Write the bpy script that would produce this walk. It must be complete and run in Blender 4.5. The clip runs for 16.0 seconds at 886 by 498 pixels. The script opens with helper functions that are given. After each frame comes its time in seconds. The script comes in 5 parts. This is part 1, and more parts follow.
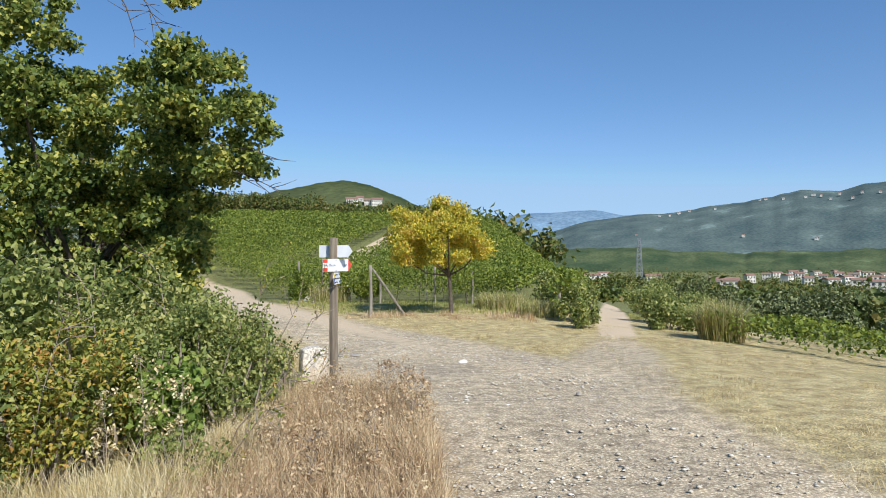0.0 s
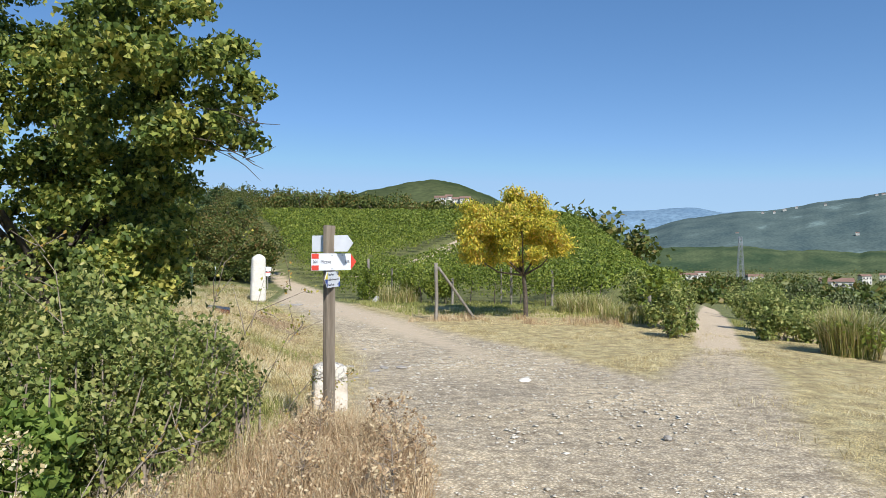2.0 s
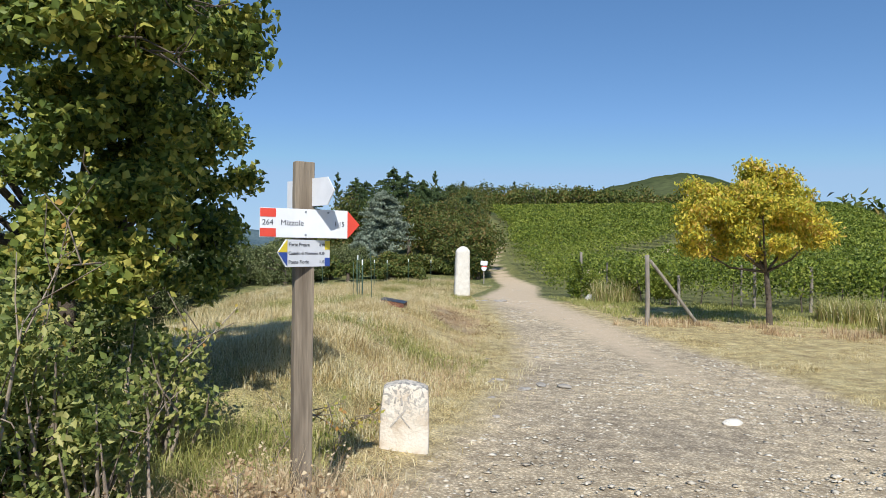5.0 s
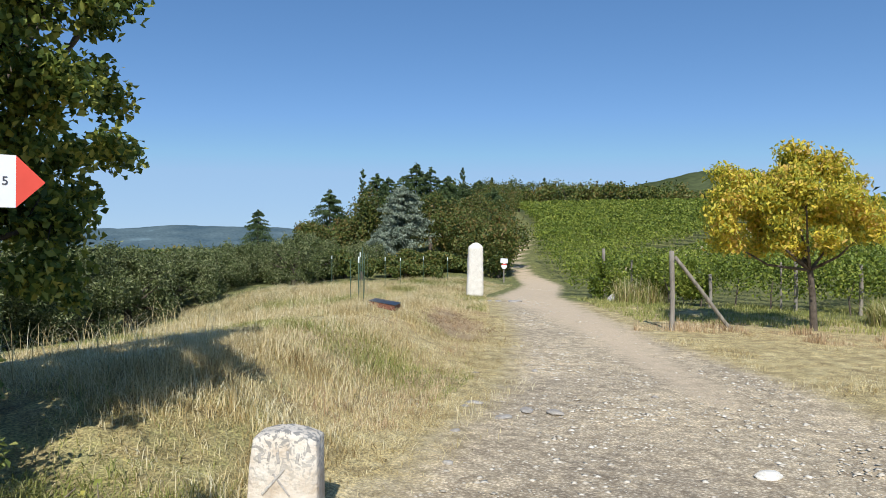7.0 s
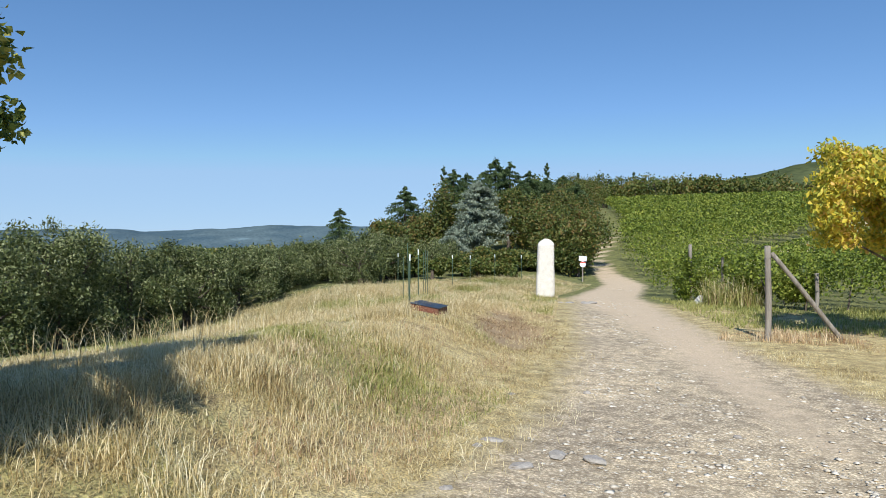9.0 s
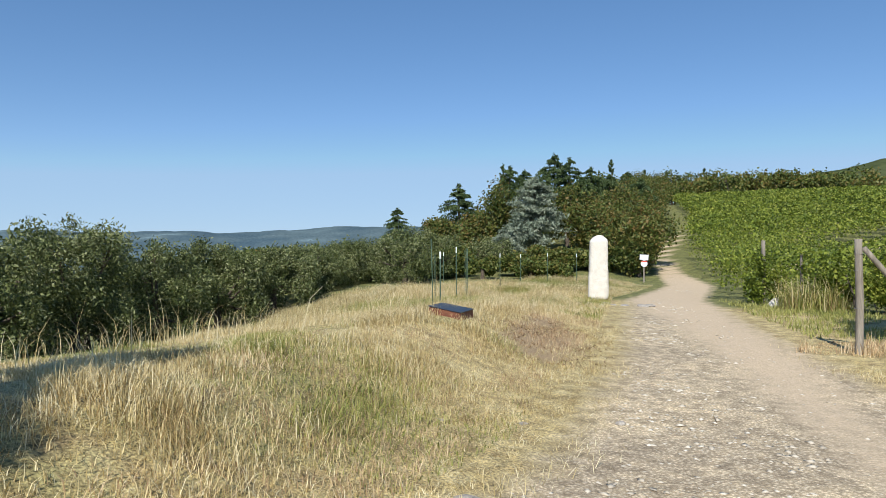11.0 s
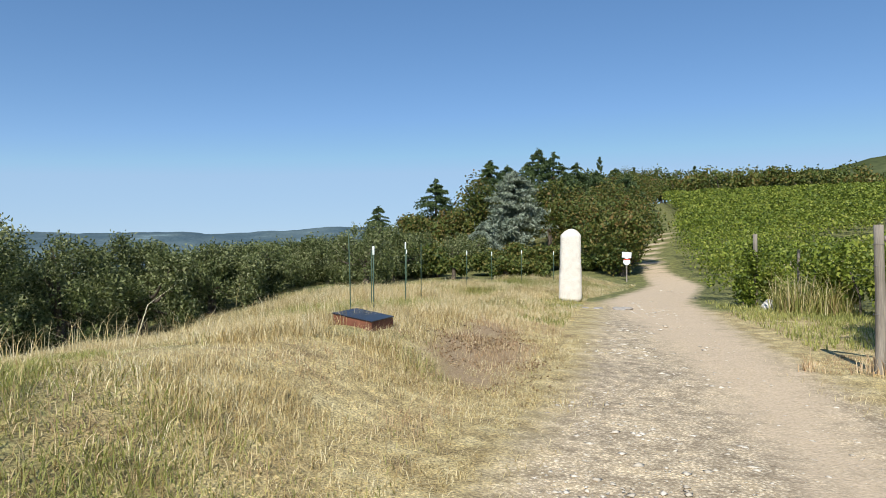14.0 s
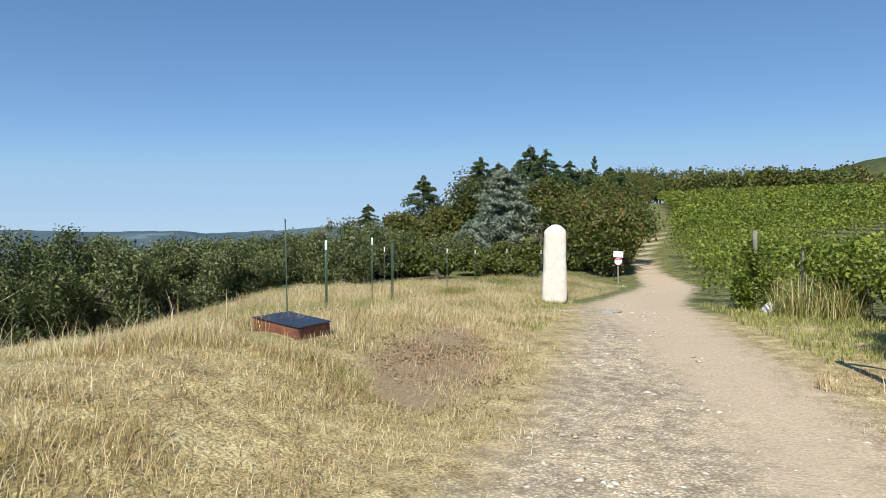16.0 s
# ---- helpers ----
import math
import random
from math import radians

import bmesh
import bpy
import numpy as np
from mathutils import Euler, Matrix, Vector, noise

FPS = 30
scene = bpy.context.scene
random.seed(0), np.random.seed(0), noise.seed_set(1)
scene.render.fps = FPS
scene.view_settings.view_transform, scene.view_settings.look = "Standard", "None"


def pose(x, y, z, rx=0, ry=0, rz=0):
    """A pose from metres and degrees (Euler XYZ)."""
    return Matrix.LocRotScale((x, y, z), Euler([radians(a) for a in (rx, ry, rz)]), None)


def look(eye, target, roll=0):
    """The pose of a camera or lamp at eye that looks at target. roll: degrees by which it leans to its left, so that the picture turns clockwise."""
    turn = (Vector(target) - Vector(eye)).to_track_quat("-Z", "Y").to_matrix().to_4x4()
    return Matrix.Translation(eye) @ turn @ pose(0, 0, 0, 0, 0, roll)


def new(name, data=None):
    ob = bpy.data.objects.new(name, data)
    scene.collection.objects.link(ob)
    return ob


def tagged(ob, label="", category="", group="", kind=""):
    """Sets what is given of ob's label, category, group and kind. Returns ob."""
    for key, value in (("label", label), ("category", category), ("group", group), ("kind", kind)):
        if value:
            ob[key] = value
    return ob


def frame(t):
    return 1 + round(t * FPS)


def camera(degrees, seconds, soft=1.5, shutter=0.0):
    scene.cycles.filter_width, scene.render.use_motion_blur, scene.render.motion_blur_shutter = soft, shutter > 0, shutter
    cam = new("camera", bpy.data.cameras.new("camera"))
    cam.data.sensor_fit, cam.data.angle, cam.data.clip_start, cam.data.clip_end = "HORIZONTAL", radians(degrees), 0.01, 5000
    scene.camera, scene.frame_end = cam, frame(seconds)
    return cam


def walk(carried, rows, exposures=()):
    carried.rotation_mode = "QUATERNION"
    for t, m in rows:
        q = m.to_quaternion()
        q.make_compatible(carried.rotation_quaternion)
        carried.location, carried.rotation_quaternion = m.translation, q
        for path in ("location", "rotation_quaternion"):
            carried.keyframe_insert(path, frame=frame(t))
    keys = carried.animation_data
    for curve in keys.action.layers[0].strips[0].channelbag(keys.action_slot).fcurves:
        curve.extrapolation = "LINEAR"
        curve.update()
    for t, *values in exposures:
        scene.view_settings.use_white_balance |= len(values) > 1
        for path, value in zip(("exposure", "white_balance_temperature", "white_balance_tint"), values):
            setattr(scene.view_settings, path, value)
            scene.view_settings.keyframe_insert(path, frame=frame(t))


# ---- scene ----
cam = camera(66.6, 16.0, soft=0.9)
METRES, EYE, TILT, LEAN, TURN = 15.8, 1.5, -3.4, -1.3, 0.0
ROWS = [
    (0.0, 0.0, 0.0, 0.0, 0.1, 4.09, 1.46),
    (0.5, 0.0075, 0.0366, 0.001, 1.23, 4.08, 1.41),
    (1.0, 0.0175, 0.0715, 0.0025, 2.61, 4.09, 1.09),
    (1.5, 0.0241, 0.1067, 0.0038, 4.91, 4.28, 1.1),
    (2.0, 0.0326, 0.142, 0.0051, 7.64, 4.13, 0.87),
    (2.5, 0.0403, 0.1769, 0.0054, 11.82, 4.28, 0.78),
    (3.0, 0.046, 0.2133, 0.0075, 14.65, 4.04, 0.54),
    (5.5, 0.0672, 0.3727, 0.0033, 29.41, 3.97, -0.85),
    (6.0, 0.0638, 0.4048, 0.0052, 29.56, 3.93, -0.79),
    (6.5, 0.0608, 0.437, 0.007, 29.76, 3.7, -0.95),
    (7.0, 0.0567, 0.4686, 0.008, 30.79, 3.75, -0.92),
    (7.5, 0.0512, 0.4989, 0.0107, 33.91, 3.71, -1.08),
    (8.0, 0.0473, 0.5299, 0.0116, 35.69, 3.67, -1.1),
    (8.5, 0.0409, 0.5607, 0.0122, 37.16, 3.48, -1.11),
    (9.0, 0.0386, 0.5908, 0.0135, 38.24, 3.46, -1.14),
    (9.5, 0.0332, 0.6202, 0.0136, 39.5, 3.63, -1.1),
    (12.0, -0.0132, 0.7611, 0.0159, 44.99, 3.13, -1.42),
    (12.5, -0.0233, 0.7889, 0.0154, 44.47, 3.14, -1.49),
    (13.0, -0.0351, 0.8156, 0.0165, 43.76, 3.32, -1.31),
    (13.5, -0.0438, 0.8437, 0.0185, 43.41, 3.2, -1.31),
    (14.0, -0.05, 0.8711, 0.0186, 43.1, 3.41, -1.1),
    (14.5, -0.0607, 0.8985, 0.0189, 42.53, 3.35, -1.03),
    (15.0, -0.0677, 0.9227, 0.0182, 41.85, 3.28, -1.15),
    (15.5, -0.0792, 0.9451, 0.0186, 42.09, 3.43, -1.16),
    (16.0, -0.0889, 0.9686, 0.0192, 42.76, 3.45, -1.33),
]
walk(cam, [(t, pose(0, 0, EYE, TILT, LEAN, TURN) @ pose(METRES * x, METRES * y, METRES * z, 90 + pitch, roll, yaw)) for t, x, y, z, yaw, pitch, roll in ROWS], exposures=[(0.0, 0.13, 6100, 10), (3.2, 0.13, 6100, 10), (5.5, 0.0, 6200, 10), (6.5, 0.0, 6150, 10), (8.5, 0.1, 6100, 10), (12.0, 0.08, 6400, 10), (16.0, 0.08, 6400, 10)])

# ---- sun, sky ----
SUN_DIR = Vector((0.50, -0.87, 0.0)).normalized()
SUN_ELEV = radians(41)
world = bpy.data.worlds.new("sky")
scene.world = world
world.use_nodes = True
wn = world.node_tree
sky = wn.nodes.new("ShaderNodeTexSky")
sky.sky_type = "NISHITA"
sky.sun_disc = False
sky.sun_elevation = SUN_ELEV
sky.sun_rotation = math.atan2(SUN_DIR.x, SUN_DIR.y)
sky.altitude = 1800
sky.air_density = 0.92
sky.dust_density = 0.05
sky.ozone_density = 3.0
wn.nodes["Background"].inputs["Strength"].default_value = 0.182
clear = wn.nodes.new("ShaderNodeHueSaturation")
clear.inputs["Hue"].default_value = 0.505
clear.inputs["Saturation"].default_value = 1.21
soften = wn.nodes.new("ShaderNodeGamma")
soften.inputs["Gamma"].default_value = 0.75
wn.links.new(sky.outputs[0], clear.inputs["Color"])
wn.links.new(clear.outputs[0], soften.inputs["Color"])
rim = wn.nodes.new("ShaderNodeMix")
rim.data_type, rim.blend_type = "RGBA", "DARKEN"
rim.inputs[0].default_value = 0.8
rim.inputs[7].default_value = (2.0, 2.95, 4.1, 1)
wn.links.new(soften.outputs[0], rim.inputs[6])
wn.links.new(rim.outputs[2], wn.nodes["Background"].inputs["Color"])
sun = new("sun", bpy.data.lights.new("sun", "SUN"))
sun.data.energy = 5.0
sun.data.angle = radians(0.5)
sun.data.color = (1.0, 0.955, 0.88)
to_sun = Vector((SUN_DIR.x * math.cos(SUN_ELEV), SUN_DIR.y * math.cos(SUN_ELEV), math.sin(SUN_ELEV)))
sun.matrix_world = look((0, 0, 60), Vector((0, 0, 60)) - to_sun)

rng = np.random.default_rng(7)
TABLE = rng.random((256, 256))


def sm(a, b, x):
    t = np.clip((x - a) / (b - a), 0, 1)
    return t * t * (3 - 2 * t)


def soft(x, k=6.0):
    return np.where(x > 12 * k, x, k * np.log1p(np.exp(np.minimum(x / k, 40))))


def vnoise(x, y):
    xi, yi = np.floor(x).astype(int), np.floor(y).astype(int)
    fx, fy = x - xi, y - yi
    fx, fy = fx * fx * (3 - 2 * fx), fy * fy * (3 - 2 * fy)
    a, b = TABLE[xi % 256, yi % 256], TABLE[(xi + 1) % 256, yi % 256]
    c, d = TABLE[xi % 256, (yi + 1) % 256], TABLE[(xi + 1) % 256, (yi + 1) % 256]
    return (a * (1 - fx) + b * fx) * (1 - fy) + (c * (1 - fx) + d * fx) * fy


def fbm(x, y, octaves=4):
    v, amp, tot = 0.0, 1.0, 0.0
    for o in range(octaves):
        v = v + amp * vnoise(x * 2 ** o + 17.3 * o, y * 2 ** o + 5.1 * o)
        tot += amp
        amp *= 0.5
    return v / tot


# ---- lie of the land ----
def along(x, y):
    """Distance along the grass verge beside the track, and out to its side."""
    rx, ry = x + 1.9, y - 10.4
    return -0.402 * rx + 0.916 * ry, -0.916 * rx - 0.402 * ry


def land(x, y):
    x, y = np.asarray(x, float), np.asarray(y, float)
    base = np.interp(y, (-300, -40, 0, 6, 10, 13, 16, 20, 25, 31, 42, 60), (3, 1.5, 0, -0.26, -0.42, -0.54, -0.64, -0.69, -0.62, -0.66, -0.98, -1.0))
    u, s = along(x, y)
    mound = 0.62 * sm(-0.26, 2.0, s) * sm(-1.28, 2.64, u) * (1 - 0.9 * sm(9.9, 19.2, u))
    d = np.maximum(0, s - (2.68 + 0.73 * np.maximum(0, u - 14)))
    left = -70 * (1 - np.exp(-(d * 0.146 + 0.26 * soft(d - 12, 1.5)) / 70))
    g = 0.97 * y - 0.25 * x
    ramp = 0.125 * soft(g - 46) - 0.085 * soft(g - 118) - 0.03 * soft(g - 330, 20)
    w = x - (0.06 * y + 1.0)
    f = 1 - sm(-3, 13 + 0.05 * np.abs(y), w)
    right = -27 * (1 - np.exp(-(0.045 * soft(y - 19, 2) + 0.09 * soft(x - 4, 1.5)) / 27))
    return base + mound + left + f * ramp * (1 - sm(14, 45, s)) + (1 - f) * right


def land1(x, y):
    return float(land(x, y))


# ---- materials ----
def material(name, rough=0.8, metal=0.0):
    m = bpy.data.materials.new(name)
    m.use_nodes = True
    b = m.node_tree.nodes["Principled BSDF"]
    b.inputs["Roughness"].default_value = rough
    b.inputs["Metallic"].default_value = metal
    return m, m.node_tree, b


def node(nt, kind, **inputs):
    n = nt.nodes.new(kind)
    for k, v in inputs.items():
        n.inputs[k.replace("_", " ")].default_value = v
    return n


def ramp_node(nt, source, stops):
    r = nt.nodes.new("ShaderNodeValToRGB")
    e = r.color_ramp.elements
    while len(e) < len(stops):
        e.new(0.5)
    for el, (p, c) in zip(e, stops):
        el.position, el.color = p, (*c, 1)
    nt.links.new(source, r.inputs[0])
    return r


def mix_node(nt, fac, a, b, mode="MIX"):
    n = nt.nodes.new("ShaderNodeMix")
    n.data_type, n.blend_type = "RGBA", mode
    for sock, v in ((n.inputs[0], fac), (n.inputs[6], a), (n.inputs[7], b)):
        if isinstance(v, (int, float)):
            sock.default_value = v
        elif isinstance(v, tuple):
            sock.default_value = (*v, 1)
        else:
            nt.links.new(v, sock)
    return n.outputs[2]


def bump(nt, bsdf, height, strength, distance):
    b = nt.nodes.new("ShaderNodeBump")
    b.inputs["Strength"].default_value, b.inputs["Distance"].default_value = strength, distance
    nt.links.new(height, b.inputs["Height"])
    nt.links.new(b.outputs[0], bsdf.inputs["Normal"])


def position(nt):
    return nt.nodes.new("ShaderNodeNewGeometry").outputs["Position"]


def noise_node(nt, scale, detail=4.0, vec=None):
    n = node(nt, "ShaderNodeTexNoise", Scale=scale, Detail=detail)
    nt.links.new(vec if vec else position(nt), n.inputs["Vector"])
    return n.outputs["Fac"]


def leafy(name, colours, rough=0.5, through_light=0.25, patch=0.6):
    """Foliage: a hue for each leaf, drifting from clump to clump, with light coming through the blade."""
    m, nt, b = material(name, rough)
    geo = nt.nodes.new("ShaderNodeNewGeometry")
    big = noise_node(nt, patch, 2)
    add = nt.nodes.new("ShaderNodeMath")
    add.operation = "MULTIPLY_ADD"
    add.inputs[1].default_value = 0.9
    nt.links.new(big, add.inputs[0])
    half = nt.nodes.new("ShaderNodeMath")
    half.operation = "MULTIPLY_ADD"
    half.inputs[1].default_value, half.inputs[2].default_value = 0.7, -0.30
    nt.links.new(geo.outputs["Random Per Island"], half.inputs[0])
    nt.links.new(half.outputs[0], add.inputs[2])
    n = len(colours)
    r = ramp_node(nt, add.outputs[0], [(0.1 + 0.8 * i / max(1, n - 1), c) for i, c in enumerate(colours)])
    nt.links.new(r.outputs[0], b.inputs["Base Color"])
    b.inputs["Specular IOR Level"].default_value = 0.3
    t = nt.nodes.new("ShaderNodeBsdfTranslucent")
    nt.links.new(r.outputs[0], t.inputs["Color"])
    mx = nt.nodes.new("ShaderNodeMixShader")
    mx.inputs[0].default_value = through_light
    nt.links.new(b.outputs[0], mx.inputs[1])
    nt.links.new(t.outputs[0], mx.inputs[2])
    nt.links.new(mx.outputs[0], nt.nodes["Material Output"].inputs["Surface"])
    return m


def mottled(name, a, b2, scale=6.0, rough=0.85, depth=0.01, metal=0.0, fine=60.0, grain=1.0):
    """Two tones at a large and a small scale, with fine relief."""
    m, nt, b = material(name, rough, metal)
    co = nt.nodes.new("ShaderNodeTexCoord").outputs["Object"]
    along_z = nt.nodes.new("ShaderNodeMapping")
    along_z.inputs["Scale"].default_value = (1, 1, grain)
    nt.links.new(co, along_z.inputs["Vector"])
    co = along_z.outputs[0]
    n1 = noise_node(nt, scale, 5, co)
    n2 = noise_node(nt, fine, 3, co)
    r = ramp_node(nt, n1, [(0.3, a), (0.7, b2)])
    r2 = ramp_node(nt, n2, [(0.3, (0.75, 0.75, 0.75)), (0.7, (1.1, 1.1, 1.1))])
    nt.links.new(mix_node(nt, 1.0, r.outputs[0], r2.outputs[0], "MULTIPLY"), b.inputs["Base Color"])
    bump(nt, b, n2, 0.5, depth)
    return m


M_VINE = leafy("vine_leaf", [(0.06, 0.092, 0.013), (0.135, 0.185, 0.024), (0.225, 0.275, 0.037), (0.36, 0.38, 0.07)], patch=0.5)
M_HEDGE = leafy("hedge_leaf", [(0.085, 0.12, 0.03), (0.20, 0.25, 0.065), (0.38, 0.41, 0.12), (0.56, 0.52, 0.19)], through_light=0.4, patch=2.6)
M_ROSE = leafy("briar_leaf", [(0.09, 0.13, 0.03), (0.26, 0.3, 0.06), (0.5, 0.44, 0.09), (0.54, 0.28, 0.08)], through_light=0.34, patch=2.2)
M_MAPLE = leafy("maple_leaf", [(0.06, 0.095, 0.022), (0.14, 0.195, 0.04), (0.30, 0.34, 0.07), (0.58, 0.52, 0.12)], patch=1.1, through_light=0.34)
M_YELLOW = leafy("yellow_leaf", [(0.24, 0.28, 0.04), (0.48, 0.46, 0.06), (0.78, 0.63, 0.07), (0.76, 0.52, 0.15)], patch=1.3, through_light=0.38)
M_OLIVE = leafy("olive_leaf", [(0.042, 0.06, 0.018), (0.095, 0.12, 0.035), (0.175, 0.20, 0.072), (0.32, 0.34, 0.17)], patch=1.0, through_light=0.16)
M_WOOD = leafy("woodland_leaf", [(0.045, 0.07, 0.02), (0.10, 0.14, 0.03), (0.17, 0.19, 0.045), (0.25, 0.18, 0.05)], patch=0.12)
M_BROWNED = leafy("browning_leaf", [(0.05, 0.078, 0.02), (0.105, 0.14, 0.03), (0.165, 0.165, 0.04), (0.235, 0.155, 0.05)], patch=0.35)
M_FIR = leafy("fir_needle", [(0.035, 0.06, 0.024), (0.075, 0.115, 0.04), (0.13, 0.175, 0.06)], patch=0.9, through_light=0.08)
M_SPRUCE = leafy("blue_spruce_needle", [(0.10, 0.135, 0.09), (0.22, 0.265, 0.19), (0.38, 0.42, 0.31)], patch=0.9, through_light=0.08)
M_STRAW = leafy("straw", [(0.33, 0.235, 0.10), (0.58, 0.455, 0.21), (0.78, 0.66, 0.37), (0.88, 0.80, 0.55)], patch=1.1, through_light=0.3)
M_RUSSET = leafy("russet_weed", [(0.32, 0.205, 0.11), (0.52, 0.36, 0.20), (0.68, 0.52, 0.31), (0.78, 0.65, 0.42)], patch=1.2, through_light=0.28)
M_LITTER = leafy("dead_leaf", [(0.18, 0.115, 0.06), (0.33, 0.22, 0.12), (0.48, 0.36, 0.21)], patch=2.0, through_light=0.1)
M_LUSH = leafy("green_grass", [(0.18, 0.205, 0.05), (0.34, 0.35, 0.095), (0.54, 0.49, 0.19)], patch=0.8, through_light=0.3)
M_BRAMBLE = leafy("bramble_leaf", [(0.10, 0.16, 0.03), (0.22, 0.31, 0.06), (0.40, 0.46, 0.11)], patch=2.5, through_light=0.38)
M_BARK = mottled("bark", (0.06, 0.045, 0.032), (0.17, 0.135, 0.10), 9, 0.95, 0.02, fine=70)
M_TWIG = mottled("dry_twig", (0.22, 0.17, 0.12), (0.40, 0.33, 0.25), 9, 0.9, 0.005)
M_POST = mottled("weathered_post", (0.15, 0.115, 0.08), (0.36, 0.295, 0.215), 12, 0.9, 0.01, fine=90, grain=0.07)
M_GREY_WOOD = mottled("grey_fence_wood", (0.17, 0.145, 0.115), (0.36, 0.32, 0.26), 12, 0.92, 0.01, fine=90, grain=0.1)
M_WHITE_STONE = mottled("white_limestone", (0.66, 0.61, 0.52), (0.80, 0.76, 0.67), 5, 0.9, 0.012, fine=45)
def paint(name, colour, rough=0.5):
    """Smooth sign paint with faint weathering."""
    m, nt, b = material(name, rough)
    n1 = noise_node(nt, 9.0, 5, nt.nodes.new("ShaderNodeTexCoord").outputs["Object"])
    r = ramp_node(nt, n1, [(0.3, tuple(0.88 * c for c in colour)), (0.7, colour)])
    nt.links.new(r.outputs[0], b.inputs["Base Color"])
    return m


M_GREY_STONE = mottled("grey_stone", (0.30, 0.27, 0.23), (0.48, 0.44, 0.38), 9, 0.92, 0.01)
M_PLATE = paint("white_sign_paint", (0.80, 0.81, 0.83))
M_RED = paint("red_sign_paint", (0.72, 0.07, 0.04))
M_YELLOW_PAINT = paint("yellow_sign_paint", (0.85, 0.66, 0.05))
M_BLUE = paint("blue_sign_paint", (0.04, 0.09, 0.36))
M_INK = paint("dark_ink", (0.05, 0.05, 0.07))
M_RUST = mottled("rusted_steel", (0.13, 0.045, 0.025), (0.26, 0.10, 0.055), 9, 0.8, 0.004, fine=80)
M_PANEL = mottled("dark_panel", (0.012, 0.012, 0.018), (0.03, 0.03, 0.04), 9, 0.35, 0.001)
M_STAKE = mottled("green_stake", (0.035, 0.075, 0.045), (0.07, 0.12, 0.075), 9, 0.6, 0.002)
M_STAKE_TIP = mottled("white_stake_tip", (0.6, 0.65, 0.6), (0.75, 0.8, 0.75), 9, 0.6, 0.002)
M_STEEL = mottled("galvanised_steel", (0.30, 0.32, 0.34), (0.42, 0.44, 0.46), 3, 0.6, 0.002, 0.6)
M_WIRE = mottled("fence_wire", (0.20, 0.19, 0.18), (0.32, 0.30, 0.28), 9, 0.6, 0.001, 0.5)
M_WALL = mottled("pale_render", (0.62, 0.58, 0.50), (0.78, 0.74, 0.66), 0.3, 0.9, 0.01, fine=4)
M_ROOF = mottled("clay_roof", (0.22, 0.125, 0.085), (0.33, 0.20, 0.145), 0.8, 0.9, 0.02, fine=5)
M_GLASS = mottled("dark_window", (0.05, 0.05, 0.06), (0.09, 0.09, 0.10), 0.5, 0.3, 0.001)
M_PEBBLE = leafy("limestone_gravel", [(0.42, 0.365, 0.285), (0.53, 0.47, 0.37), (0.63, 0.565, 0.455), (0.74, 0.68, 0.565)], 0.9, 0.0, 1.0)


